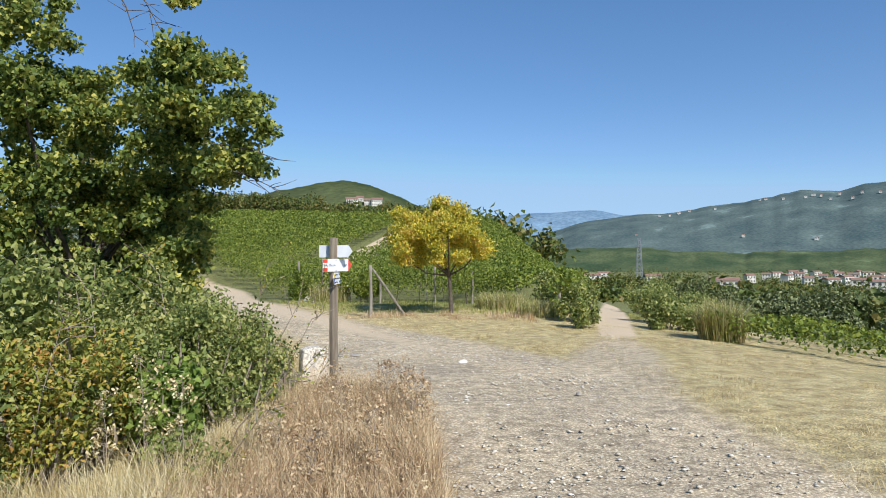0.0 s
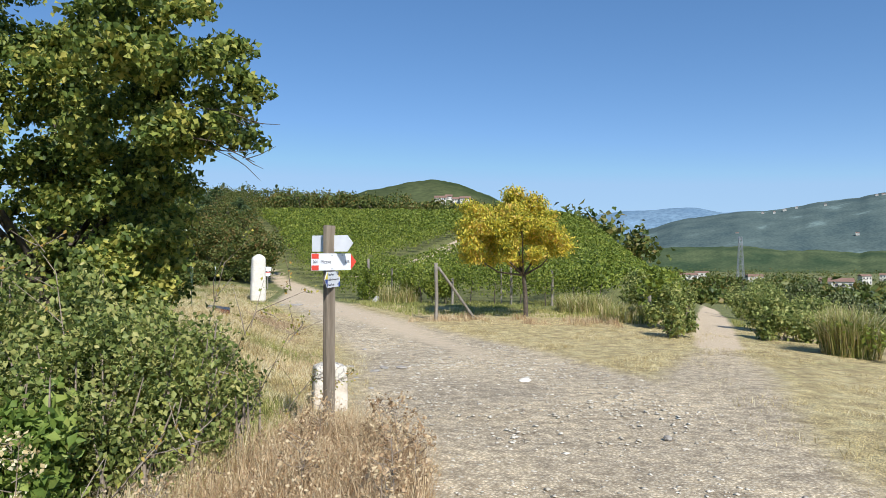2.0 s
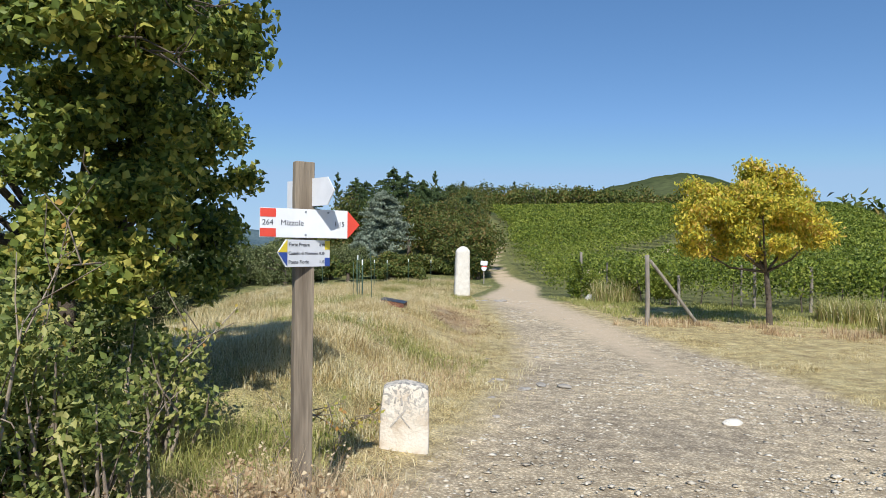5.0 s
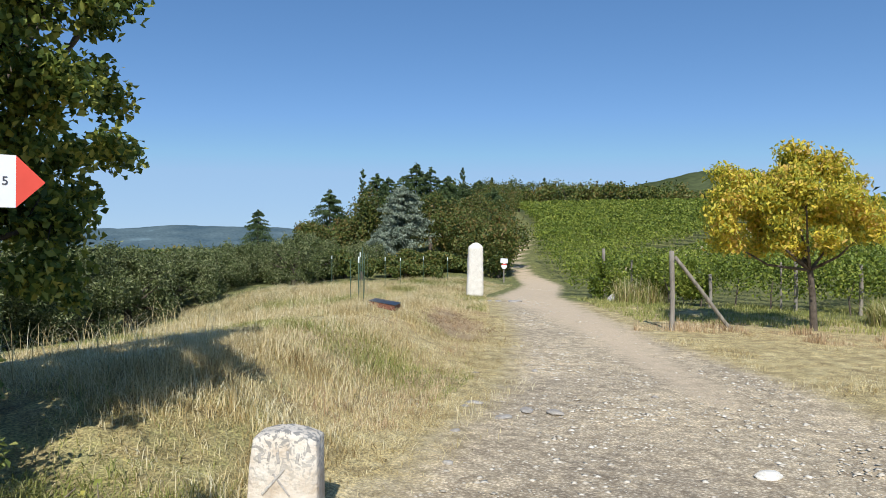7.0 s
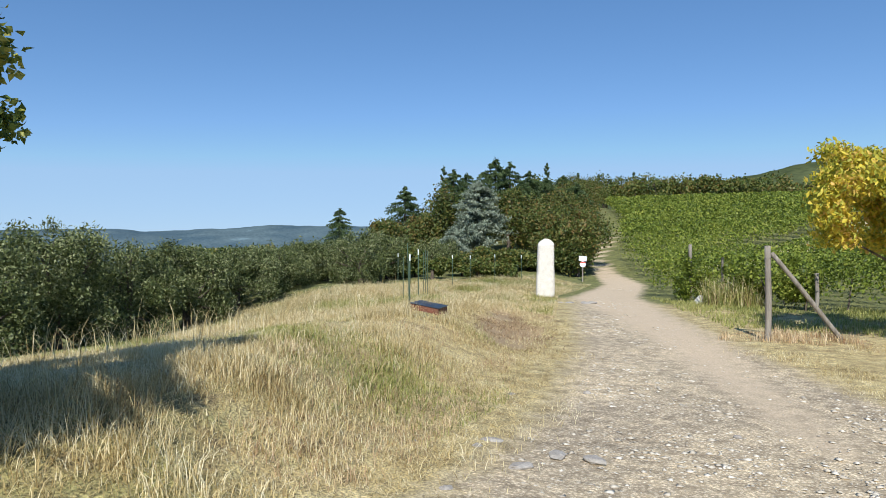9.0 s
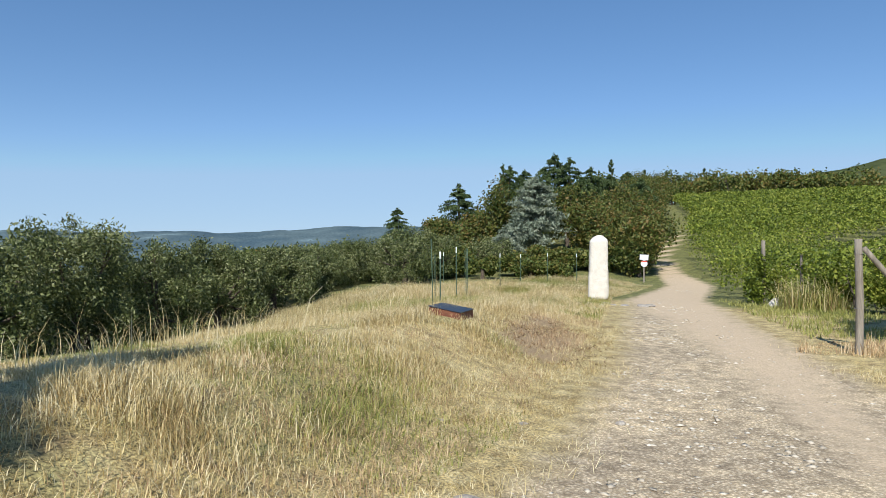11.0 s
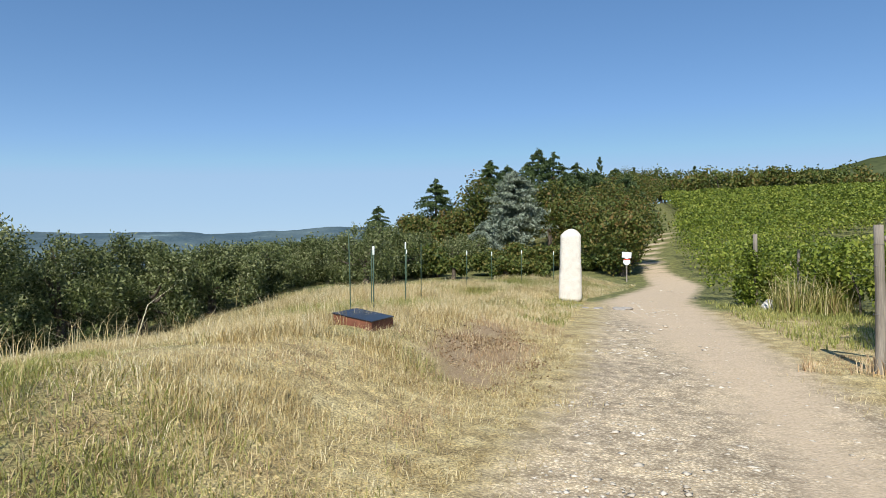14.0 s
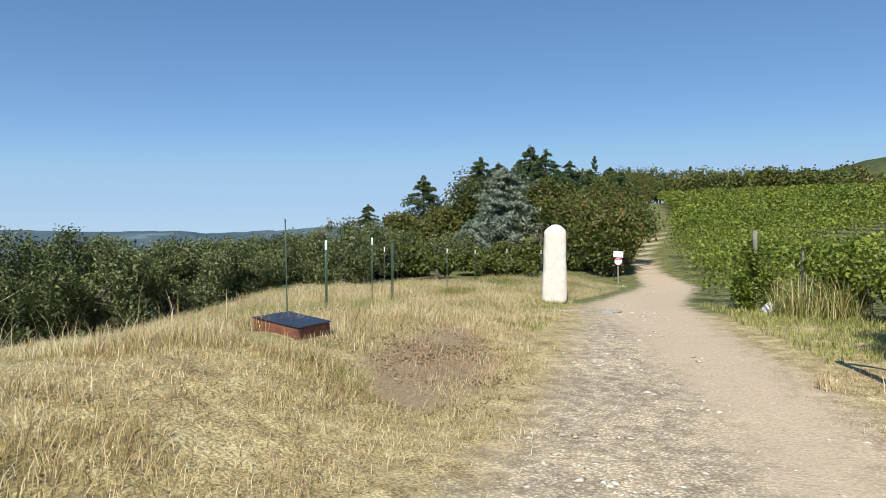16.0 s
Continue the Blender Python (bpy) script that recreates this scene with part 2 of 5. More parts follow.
def ground_material():
    m, nt, b = material("ground", 0.95)
    att = nt.nodes.new("ShaderNodeAttribute")
    att.attribute_name = "cover"
    sep = nt.nodes.new("ShaderNodeSeparateColor")
    nt.links.new(att.outputs["Color"], sep.inputs[0])
    soil = nt.nodes.new("ShaderNodeAttribute")
    soil.attribute_name = "bare"
    large, mid, fine = noise_node(nt, 0.45, 5), noise_node(nt, 3.0, 6), noise_node(nt, 28.0, 5)
    dry = ramp_node(nt, mid, [(0.25, (0.27, 0.20, 0.10)), (0.5, (0.47, 0.385, 0.19)), (0.75, (0.61, 0.53, 0.30))])
    green = ramp_node(nt, mid, [(0.3, (0.10, 0.12, 0.035)), (0.7, (0.25, 0.25, 0.08))])
    vor = node(nt, "ShaderNodeTexVoronoi", Scale=30.0, Randomness=1.0)
    vor.normalize = False
    vor.feature = "F1"
    nt.links.new(position(nt), vor.inputs["Vector"])
    stone = ramp_node(nt, vor.outputs["Distance"], [(0.08, (0.80, 0.735, 0.61)), (0.3, (0.62, 0.55, 0.43)), (0.6, (0.40, 0.34, 0.25))])
    tone = ramp_node(nt, large, [(0.3, (0.78, 0.76, 0.74)), (0.7, (1.12, 1.08, 1.0))])
    grit = ramp_node(nt, noise_node(nt, 90.0, 4), [(0.32, (0.72, 0.69, 0.65)), (0.5, (1.02, 1.0, 0.96)), (0.66, (1.35, 1.33, 1.28))])
    gravel = mix_node(nt, 1.0, mix_node(nt, 1.0, stone.outputs[0], tone.outputs[0], "MULTIPLY"), grit.outputs[0], "MULTIPLY")
    patchy = ramp_node(nt, noise_node(nt, 6.5, 5), [(0.36, (0.70, 0.67, 0.625)), (0.5, (0.98, 0.955, 0.91)), (0.64, (1.22, 1.18, 1.10))])
    gravel = mix_node(nt, 1.0, gravel, patchy.outputs[0], "MULTIPLY")
    thatch = ramp_node(nt, noise_node(nt, 45.0, 6), [(0.32, (0.40, 0.38, 0.34)), (0.5, (0.92, 0.91, 0.88)), (0.66, (1.5, 1.47, 1.38))])
    sand = ramp_node(nt, fine, [(0.3, (0.49, 0.375, 0.24)), (0.7, (0.68, 0.54, 0.37))])
    brown = ramp_node(nt, fine, [(0.3, (0.24, 0.165, 0.085)), (0.7, (0.42, 0.31, 0.18))])

    def mask(value, lo=0.32, hi=0.68, spread=0.55):
        a = nt.nodes.new("ShaderNodeMath")
        a.operation = "MULTIPLY_ADD"
        a.inputs[1].default_value = spread
        nt.links.new(mid, a.inputs[0])
        nt.links.new(value, a.inputs[2])
        s = nt.nodes.new("ShaderNodeMapRange")
        s.inputs["From Min"].default_value, s.inputs["From Max"].default_value = lo + spread * 0.5, hi + spread * 0.5
        nt.links.new(a.outputs[0], s.inputs["Value"])
        return s.outputs[0]

    c = mix_node(nt, mask(sep.outputs[2]), dry.outputs[0], green.outputs[0])
    c = mix_node(nt, 1.0, c, thatch.outputs[0], "MULTIPLY")
    c = mix_node(nt, 0.7, c, mix_node(nt, 1.0, c, patchy.outputs[0], "MULTIPLY"))
    c = mix_node(nt, mask(soil.outputs["Fac"]), c, brown.outputs[0])
    c = mix_node(nt, mask(sep.outputs[0]), c, gravel)
    c = mix_node(nt, mask(sep.outputs[1]), c, sand.outputs[0])
    nt.links.new(c, b.inputs["Base Color"])
    bump(nt, b, fine, 0.8, 0.02)
    return m


M_GROUND = ground_material()


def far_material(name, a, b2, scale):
    """Wooded slopes so far away that single trees run together; a and b2 carry any haze."""
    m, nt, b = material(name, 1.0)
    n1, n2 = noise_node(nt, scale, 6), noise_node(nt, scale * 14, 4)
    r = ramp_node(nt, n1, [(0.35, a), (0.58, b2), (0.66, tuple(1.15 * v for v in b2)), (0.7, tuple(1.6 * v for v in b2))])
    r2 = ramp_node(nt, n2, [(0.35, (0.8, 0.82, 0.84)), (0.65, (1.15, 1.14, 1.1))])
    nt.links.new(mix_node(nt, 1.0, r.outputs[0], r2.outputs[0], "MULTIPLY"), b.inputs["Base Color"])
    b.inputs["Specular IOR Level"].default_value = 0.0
    return m


# ---- mesh helpers ----
def raw(name, verts, faces_flat, size, mat, smooth=False):
    """A mesh from arrays of corners and equal-sized faces."""
    me = bpy.data.meshes.new(name)
    n = len(faces_flat) // size
    me.vertices.add(len(verts))
    me.vertices.foreach_set("co", np.asarray(verts, np.float32).ravel())
    me.loops.add(n * size)
    me.loops.foreach_set("vertex_index", np.asarray(faces_flat, np.int32))
    me.polygons.add(n)
    me.polygons.foreach_set("loop_start", np.arange(n, dtype=np.int32) * size)
    if smooth:
        me.polygons.foreach_set("use_smooth", np.ones(n, bool))
    me.materials.append(mat)
    me.update(calc_edges=True)
    me.validate()
    return me


def part(name, data, mat=None, parent=None, label=""):
    """Link a bmesh or mesh as one object under a thing or a part."""
    if isinstance(data, bmesh.types.BMesh):
        me = bpy.data.meshes.new(name)
        data.to_mesh(me)
        data.free()
        me.materials.append(mat)
    else:
        me = data
    ob = new(name, me)
    ob.parent = parent
    return tagged(ob, label)


def thing(name, loc, label, category, group="", kind="", rz=0.0):
    ob = new(name)
    ob.empty_display_size = 0.1
    ob.matrix_world = pose(*loc, 0, 0, rz)
    return tagged(ob, label, category, group, kind)


def box(bm, size, m=Matrix(), bevel=0.0):
    r = bmesh.ops.create_cube(bm, size=1.0, matrix=m @ Matrix.Diagonal((*size, 1)))
    if bevel:
        edges = list({e for v in r["verts"] for e in v.link_edges})
        bmesh.ops.bevel(bm, geom=edges, offset=bevel, segments=2, affect="EDGES", profile=0.6)
    return bm


def wobble(bm, amount, scale):
    for v in bm.verts:
        v.co += amount * noise.noise_vector(v.co * scale)
    return bm


def tube_arrays(paths, sides=6):
    """Tapered tubes along lists of (point, radius)."""
    vs, fs, base = [], [], 0
    ang = np.linspace(0, 2 * np.pi, sides, endpoint=False)
    for path in paths:
        pts = np.array([p for p, _ in path], float)
        rad = np.array([r for _, r in path], float)
        tan = np.gradient(pts, axis=0)
        tan /= np.linalg.norm(tan, axis=1, keepdims=True) + 1e-9
        ref = np.where(np.abs(tan[:, 2:3]) > 0.9, np.array([[1.0, 0, 0]]), np.array([[0, 0, 1.0]]))
        a = np.cross(tan, ref)
        a /= np.linalg.norm(a, axis=1, keepdims=True) + 1e-9
        b = np.cross(tan, a)
        ring = pts[:, None] + rad[:, None, None] * (np.cos(ang)[None, :, None] * a[:, None] + np.sin(ang)[None, :, None] * b[:, None])
        vs.append(ring.reshape(-1, 3))
        for i in range(len(path) - 1):
            for k in range(sides):
                k2 = (k + 1) % sides
                fs += [base + i * sides + k, base + i * sides + k2, base + (i + 1) * sides + k2, base + (i + 1) * sides + k]
        base += len(path) * sides
    return np.concatenate(vs), fs


def tubes(name, paths, mat, sides=6):
    v, f = tube_arrays(paths, sides)
    return raw(name, v, f, 4, mat, True)


def leaves(name, pts, length, width, mat, droop=0.3, up=0.5, fold=0.25, r=None):
    """One folded four-cornered leaf at each point."""
    r = r or rng
    n = len(pts)
    pts = np.asarray(pts, float)
    d = r.normal(size=(n, 3))
    d[:, 2] -= droop
    d /= np.linalg.norm(d, axis=1, keepdims=True)
    nor = r.normal(size=(n, 3))
    nor[:, 2] += up * 2
    side = np.cross(d, nor)
    side /= np.linalg.norm(side, axis=1, keepdims=True) + 1e-9
    nor = np.cross(side, d)
    ln = (np.broadcast_to(length, n) * r.uniform(0.6, 1.35, n))[:, None]
    wd = (np.broadcast_to(width, n) * r.uniform(0.7, 1.3, n))[:, None]
    v = np.empty((n, 4, 3))
    v[:, 0] = pts - d * ln * 0.5
    v[:, 1] = pts + side * wd * 0.5 + nor * wd * fold
    v[:, 2] = pts + d * ln * 0.5
    v[:, 3] = pts - side * wd * 0.5 + nor * wd * fold
    idx = np.arange(n)[:, None] * 4 + np.array([[0, 1, 2, 0, 2, 3]])
    return raw(name, v.reshape(-1, 3), idx.ravel(), 3, mat)


def blades(name, base, height, width, mat, lean=0.35, r=None):
    """Bent grass blades, two triangles each, tapering to a tip."""
    r = r or rng
    n = len(base)
    base = np.asarray(base, float)
    a = r.uniform(0, 2 * np.pi, n)
    out = np.stack([np.cos(a), np.sin(a), np.zeros(n)], 1)
    a2 = a + np.pi / 2 + r.normal(0, 0.5, n)
    side = np.stack([np.cos(a2), np.sin(a2), np.zeros(n)], 1)
    hgt = (np.broadcast_to(height, n) * r.uniform(0.5, 1.3, n))[:, None]
    w = np.broadcast_to(width, n)[:, None]
    ln = (lean * r.uniform(0.1, 1.7, n))[:, None] * hgt
    upv = np.array([[0, 0, 1.0]])
    v = np.empty((n, 5, 3))
    v[:, 0] = base - side * w * 0.5
    v[:, 1] = base + side * w * 0.5
    mid = base + upv * hgt * 0.55 + out * ln * 0.3
    v[:, 2] = mid + side * w * 0.4
    v[:, 3] = mid - side * w * 0.4
    v[:, 4] = base + upv * hgt * (1 - 0.25 * np.minimum(1, ln / hgt)) + out * ln
    idx = np.arange(n)[:, None] * 5 + np.array([[0, 1, 2, 0, 2, 3, 3, 2, 4]])
    return raw(name, v.reshape(-1, 3), idx.ravel(), 3, mat)


def clump_points(n, centres, radii, r, shell=0.55):
    """Points in lumpy ellipsoids, denser towards their skin."""
    centres, radii = np.asarray(centres, float), np.asarray(radii, float)
    vol = radii.prod(axis=1) ** 0.75
    k = r.choice(len(centres), n, p=vol / vol.sum())
    d = r.normal(size=(n, 3))
    d /= np.linalg.norm(d, axis=1, keepdims=True)
    rad = (shell + (1 - shell) * r.random(n)) * (0.8 + 0.35 * r.random(n))
    return centres[k] + d * rad[:, None] * radii[k]


def polyline_distance(x, y, pts):
    """Distance to a line of (x, y, half width) points, in half widths' terms: distance less half width."""
    best = np.full(np.shape(x), 1e9)
    for (ax, ay, aw), (bx, by, bw) in zip(pts[:-1], pts[1:]):
        dx, dy = bx - ax, by - ay
        t = np.clip(((x - ax) * dx + (y - ay) * dy) / (dx * dx + dy * dy), 0, 1)
        dist = np.hypot(x - ax - t * dx, y - ay - t * dy) - (aw + t * (bw - aw))
        best = np.minimum(best, dist)
    return best


# ---- ground ----
TRACK = [(2.0, -40, 2.2), (0.9, -3, 2.3), (1.2, 5, 2.6), (0.6, 12, 3.0), (-1.3, 17, 2.5), (-4.5, 22.6, 1.85), (-7.8, 28.3, 1.6), (-10.2, 32.5, 1.5), (-13.2, 41.4, 1.2), (-16.2, 46, 0.85), (-20.2, 53.4, 0.65), (-24, 63, 0.5), (-29, 75, 0.4)]
SANDY = [(-0.4, 16.5, 0.4), (-3.7, 22.6, 0.9), (-7.3, 28.3, 1.2), (-10.0, 32.5, 1.3), (-13.0, 41.2, 1.1), (-16.2, 46, 0.75), (-20.2, 53.4, 0.55), (-24, 63, 0.45), (-29, 75, 0.35)]
SIDE_PATH = [(1.4, 4, 0.8), (2.4, 10, 1.3), (4.0, 15.5, 1.1), (4.95, 19.2, 0.55), (6.4, 25.5, 0.55), (20, 81, 0.6), (60, 245, 0.8), (120, 490, 1.2)]
HILL_TRACK = [(-12.0, 50.0, 0.7), (-10.3, 55.0, 1.1), (-8.3, 65.0, 1.3), (-5.2, 101.5, 1.5), (-4.0, 118.0, 1.5)]
BARE = [(-8.7, 23.6, 0.4), (-7.5, 22.0, 0.75), (-6.8, 20.9, 0.85), (-6.2, 20.0, 0.5)]


def grid_axis(lo, hi, step, ends):
    a = list(np.arange(lo, hi + step / 2, step))
    for end in ends:
        side = []
        p, st = (hi, step) if end > hi else (lo, step)
        while abs(p) < abs(end):
            st *= 1.115
            p += st if end > hi else -st
            side.append(p)
        a = a + side if end > hi else side[::-1] + a
    return np.array(a)


def make_ground():
    gx, gy = grid_axis(-14, 9, 0.15, (-4600, 4600)), grid_axis(0, 34, 0.15, (-4600, 4600))
    x, y = np.meshgrid(gx, gy)
    z = land(x, y)
    near = np.exp(-np.maximum(0, np.hypot(x + 2, y - 15) - 25) / 30)
    track = polyline_distance(x, y, TRACK)
    gravel = 1 - sm(-1.5, 0.7, track)
    side = 1 - sm(-0.7, 0.5, polyline_distance(x, y, SIDE_PATH))
    sandy = 1 - sm(-1.0, 0.8, polyline_distance(x, y, SANDY))
    far_path = 1 - sm(-0.3, 0.3, polyline_distance(x, y, SIDE_PATH[3:]))
    hill = 1 - sm(-0.4, 0.4, polyline_distance(x, y, HILL_TRACK))
    u, s = along(x, y)
    green = 0.1 + 0.4 * sm(0.45, 0.7, fbm(x * 0.35, y * 0.35, 3)) * sm(-1, 1, s) + 0.75 * sm(27.5, 30, y + 0.25 * x)
    green = green + 0.3 * sm(2.5, 5.5, x) * sm(0.38, 0.6, fbm(x * 0.5 + 3, y * 0.5, 3))
    green = green + 0.95 * sm(6.0, 9.0, s) * sm(-2, 2, u)
    green = np.maximum(green, sm(60, 160, np.hypot(x, y - 12)) * 0.95)
    bare = 0.82 * (1 - sm(-0.7, 0.6, polyline_distance(x, y, BARE)))
    z = z + near * (0.05 * (fbm(x * 0.6, y * 0.6, 3) - 0.5) + 0.05 * (fbm(x * 3.1, y * 3.1, 3) - 0.5) * (1 - 0.7 * gravel)) - 0.05 * gravel * near
    v = np.stack([x, y, z], -1).reshape(-1, 3)
    ny, nx = x.shape
    i = (np.arange(ny - 1)[:, None] * nx + np.arange(nx - 1)[None, :]).ravel()
    f = np.stack([i, i + 1, i + nx + 1, i + nx], 1).ravel()
    me = raw("ground", v, f, 4, M_GROUND, True)
    col = me.attributes.new("cover", "FLOAT_COLOR", "POINT")
    g = np.maximum(gravel * 0.95, side * 0.72)
    sd = np.maximum.reduce([sandy * 0.72 + 0.2 * sandy * sm(26, 34, y), far_path, hill])
    col.data.foreach_set("color", np.stack([g, sd, np.clip(green, 0, 1) * (1 - sm(-0.2, 1.2, -track)), np.ones_like(g)], -1).astype(np.float32).ravel())
    b = me.attributes.new("bare", "FLOAT", "POINT")
    b.data.foreach_set("value", bare.astype(np.float32).ravel())
    return tagged(new("ground", me), "dry grassy ground with a pale gravel track", "ground", kind="structure")


make_ground()


# ---- distance: hills beyond the valley ----
def ridge(name, label, points, radius, depth, foot, mat, rough_h):
    """A range of hills: (bearing in degrees right of straight ahead, crest height) at a distance."""
    az = np.linspace(points[0][0], points[-1][0], 260)
    crest = np.interp(az, [p[0] for p in points], [p[1] for p in points])
    crest = crest + rough_h * (fbm(az * 0.8 + 40, az * 0 + 3, 5) - 0.5) * 2
    rows, nr = [], 26
    for k in range(nr):
        t = k / (nr - 1)
        r = radius - depth * (1 - t)
        shape = sm(0, 1, t) ** 0.9
        zz = foot + (crest - foot) * shape + 0.05 * (crest - foot) * (fbm(az * 0.22 + 9, az * 0.05 + t * 3, 3) - 0.5) * np.sin(np.pi * t) * 2
        rows.append(np.stack([np.sin(np.radians(az)) * r, np.cos(np.radians(az)) * r, zz], -1))
    rows.append(rows[-1] * np.array([1.05, 1.05, 1]) - np.array([0, 0, 200]))
    v = np.array(rows)
    ny, nx = v.shape[:2]
    i = (np.arange(ny - 1)[:, None] * nx + np.arange(nx - 1)[None, :]).ravel()
    me = raw(name, v.reshape(-1, 3), np.stack([i, i + 1, i + nx + 1, i + nx], 1).ravel(), 4, mat, True)
    return tagged(new(name, me), label, "hills", kind="structure")


# wooded slope with aerial haze painted into the base colour as blue-grey
M_FAR1 = far_material("painted_haze_wooded_slope", (0.08, 0.115, 0.115), (0.115, 0.152, 0.14), 0.008)
# hills across the plain: haze tint put into the base tones, bluer than M_FAR1
M_FAR2 = far_material("painted_haze_far_slope", (0.075, 0.118, 0.145), (0.11, 0.155, 0.17), 0.006)
# farthest range: strongest haze, painted as a pale blue base colour
M_FAR3 = far_material("painted_haze_range", (0.14, 0.225, 0.32), (0.17, 0.255, 0.34), 0.003)
M_HILL = far_material("wooded_hill", (0.04, 0.06, 0.026), (0.085, 0.10, 0.045), 0.012)
M_FOOT = far_material("wooded_foothill", (0.05, 0.078, 0.042), (0.10, 0.125, 0.062), 0.015)
SIDE_CREST = [(3, 40), (8, 105), (12, 165), (15, 191), (18, 199), (22.3, 231), (26.2, 260), (28, 284), (30.6, 276), (32, 295), (37, 310), (45, 330), (60, 300)]
ridge("backdrop_far_range", "mountain range far beyond the valley, painted pale blue with haze", [(-60, 90), (-20, 150), (0, 240), (4.4, 267), (9, 293), (13, 302), (15, 268), (22, 280), (40, 300), (60, 300)], 4500, 900, -60, M_FAR3, 8)
ridge("backdrop_valley_side", "wooded mountain side across the valley, haze painted into its colour", SIDE_CREST, 3300, 1500, -60, M_FAR1, 7)
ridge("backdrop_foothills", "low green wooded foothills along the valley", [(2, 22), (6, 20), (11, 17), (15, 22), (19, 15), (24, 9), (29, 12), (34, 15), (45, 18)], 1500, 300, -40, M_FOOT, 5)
ridge("backdrop_valley_rim", "low hills across the plain, haze painted into their colour", [(-95, 60), (-80, 85), (-74, 93), (-71.7, 82), (-68, 87), (-64, 98), (-61.8, 84), (-58.4, 94), (-55, 109), (-52, 122), (-45, 120), (-38, 100), (-28, 60)], 3600, 1400, -70, M_FAR2, 6)
ridge("backdrop_hill_top", "rounded wooded hill behind the vineyard", [(-34, 30), (-21, 50), (-14, 66), (-10.4, 75), (-8.4, 78), (-6, 73), (-4, 64), (-2, 54), (2, 36), (6, 12), (9, -20)], 700, 330, 5, M_HILL, 2.0)


# ---- vegetation kinds ----
def crown_tree(name, loc, label, category, trunk_h, trunk_r, centres, radii, n, leaf, width, mat, r, group="", bark=None, limbs=9, shell=0.5, droop=0.3):
    """A broad-leaved tree: tapered trunk, limbs out to the clumps of its crown, and leaves."""
    t = thing(name, loc, label, category, group)
    centres, radii = np.asarray(centres, float), np.asarray(radii, float)
    paths = []
    bend = r.normal(0, 0.05, 2) * trunk_h
    fork = np.array([bend[0], bend[1], trunk_h])
    trunk = [((0, 0, -0.25), trunk_r * 1.5), ((0, 0, 0.05), trunk_r * 1.15), (tuple(fork * 0.55 + np.array([0.02, 0, 0])), trunk_r * 0.95), (tuple(fork), trunk_r * 0.85)]
    order = np.argsort(-radii.prod(axis=1))[:limbs]
    for k in order:
        c = centres[k]
        mid = fork * 0.5 + c * 0.5 + np.array([0, 0, -0.12 * np.linalg.norm(c - fork)])
        paths.append([(tuple(fork * 0.97), trunk_r * 0.55), (tuple(mid), trunk_r * 0.36), (tuple(c), trunk_r * 0.18)])
        for _ in range(3):
            e = c + np.clip(r.normal(size=3), -1.3, 1.3) * radii[k] * 0.45
            paths.append([(tuple(mid * 0.4 + c * 0.6), trunk_r * 0.15), (tuple((c + e) / 2 + r.normal(0, 0.05, 3)), trunk_r * 0.09), (tuple(e), trunk_r * 0.04)])
    part("trunk", tubes("trunk", [trunk], bark or M_BARK, 9), parent=t)
    part("branchwork", tubes("branchwork", paths, bark or M_BARK, 5), parent=t)
    pts = clump_points(n, centres, radii, r, shell)
    part("crown", leaves("crown", pts, leaf, width, mat, droop=droop, r=r), parent=t)
    return t


def shrub(name, loc, label, category, centres, radii, n, leaf, width, mat, r, group="", stems=10, shell=0.35):
    t = thing(name, loc, label, category, group)
    centres, radii = np.asarray(centres, float), np.asarray(radii, float)
    paths = []
    for _ in range(stems):
        c = centres[r.integers(len(centres))]
        e = c + r.normal(size=3) * radii.mean() * 0.5
        b = np.array([c[0] * 0.6 + r.normal(0, 0.1), c[1] * 0.6 + r.normal(0, 0.1), -0.15])
        paths.append([(tuple(b), 0.022), (tuple((b + e) / 2 + r.normal(0, 0.08, 3)), 0.014), (tuple(e), 0.004)])
    part("stemwork", tubes("stemwork", paths, M_TWIG, 5), parent=t)
    pts = clump_points(n, centres, radii, r, shell)
    pts = pts[pts[:, 2] > -0.1]
    part("foliage", leaves("foliage", pts, leaf, width, mat, r=r), parent=t)
    return t


def conifer(name, loc, label, height, radius, n, mat, r, group="", droop=0.25, slim=1.0, needle=0.35):
    """Whorls of drooping boughs round a straight trunk."""
    t = thing(name, loc, label, "conifer", group)
    part("trunk", tubes("trunk", [[((0, 0, -0.3), radius * 0.07), ((0, 0, height * 0.5), radius * 0.04), ((0, 0, height * 0.98), 0.02)]], M_BARK, 7), parent=t)
    nb = max(30, n // 90)
    k = r.random(nb) ** 0.8
    a = r.uniform(0, 2 * np.pi, nb)
    ln = radius * (1 - k) ** slim * r.uniform(0.75, 1.15, nb) + 0.05 * radius
    z0 = height * (0.06 + 0.93 * k)
    i = r.integers(nb, size=n)
    q = r.random(n) ** 0.6
    p = np.stack([np.cos(a[i]) * ln[i] * q, np.sin(a[i]) * ln[i] * q, z0[i] - droop * ln[i] * q * q + 0.1 * ln[i] * q], 1)
    p += r.normal(size=(n, 3)) * (0.10 * radius * (1 - 0.85 * k[i]))[:, None] * np.array([1, 1, 0.45])
    tip = np.stack([r.normal(0, 0.03 * radius, 60), r.normal(0, 0.03 * radius, 60), height * r.uniform(0.93, 1.02, 60)], 1)
    part("needle_crown", leaves("needle_crown", np.concatenate([p, tip]), needle, needle * 0.25, mat, droop=0.5, r=r), parent=t)
    return t


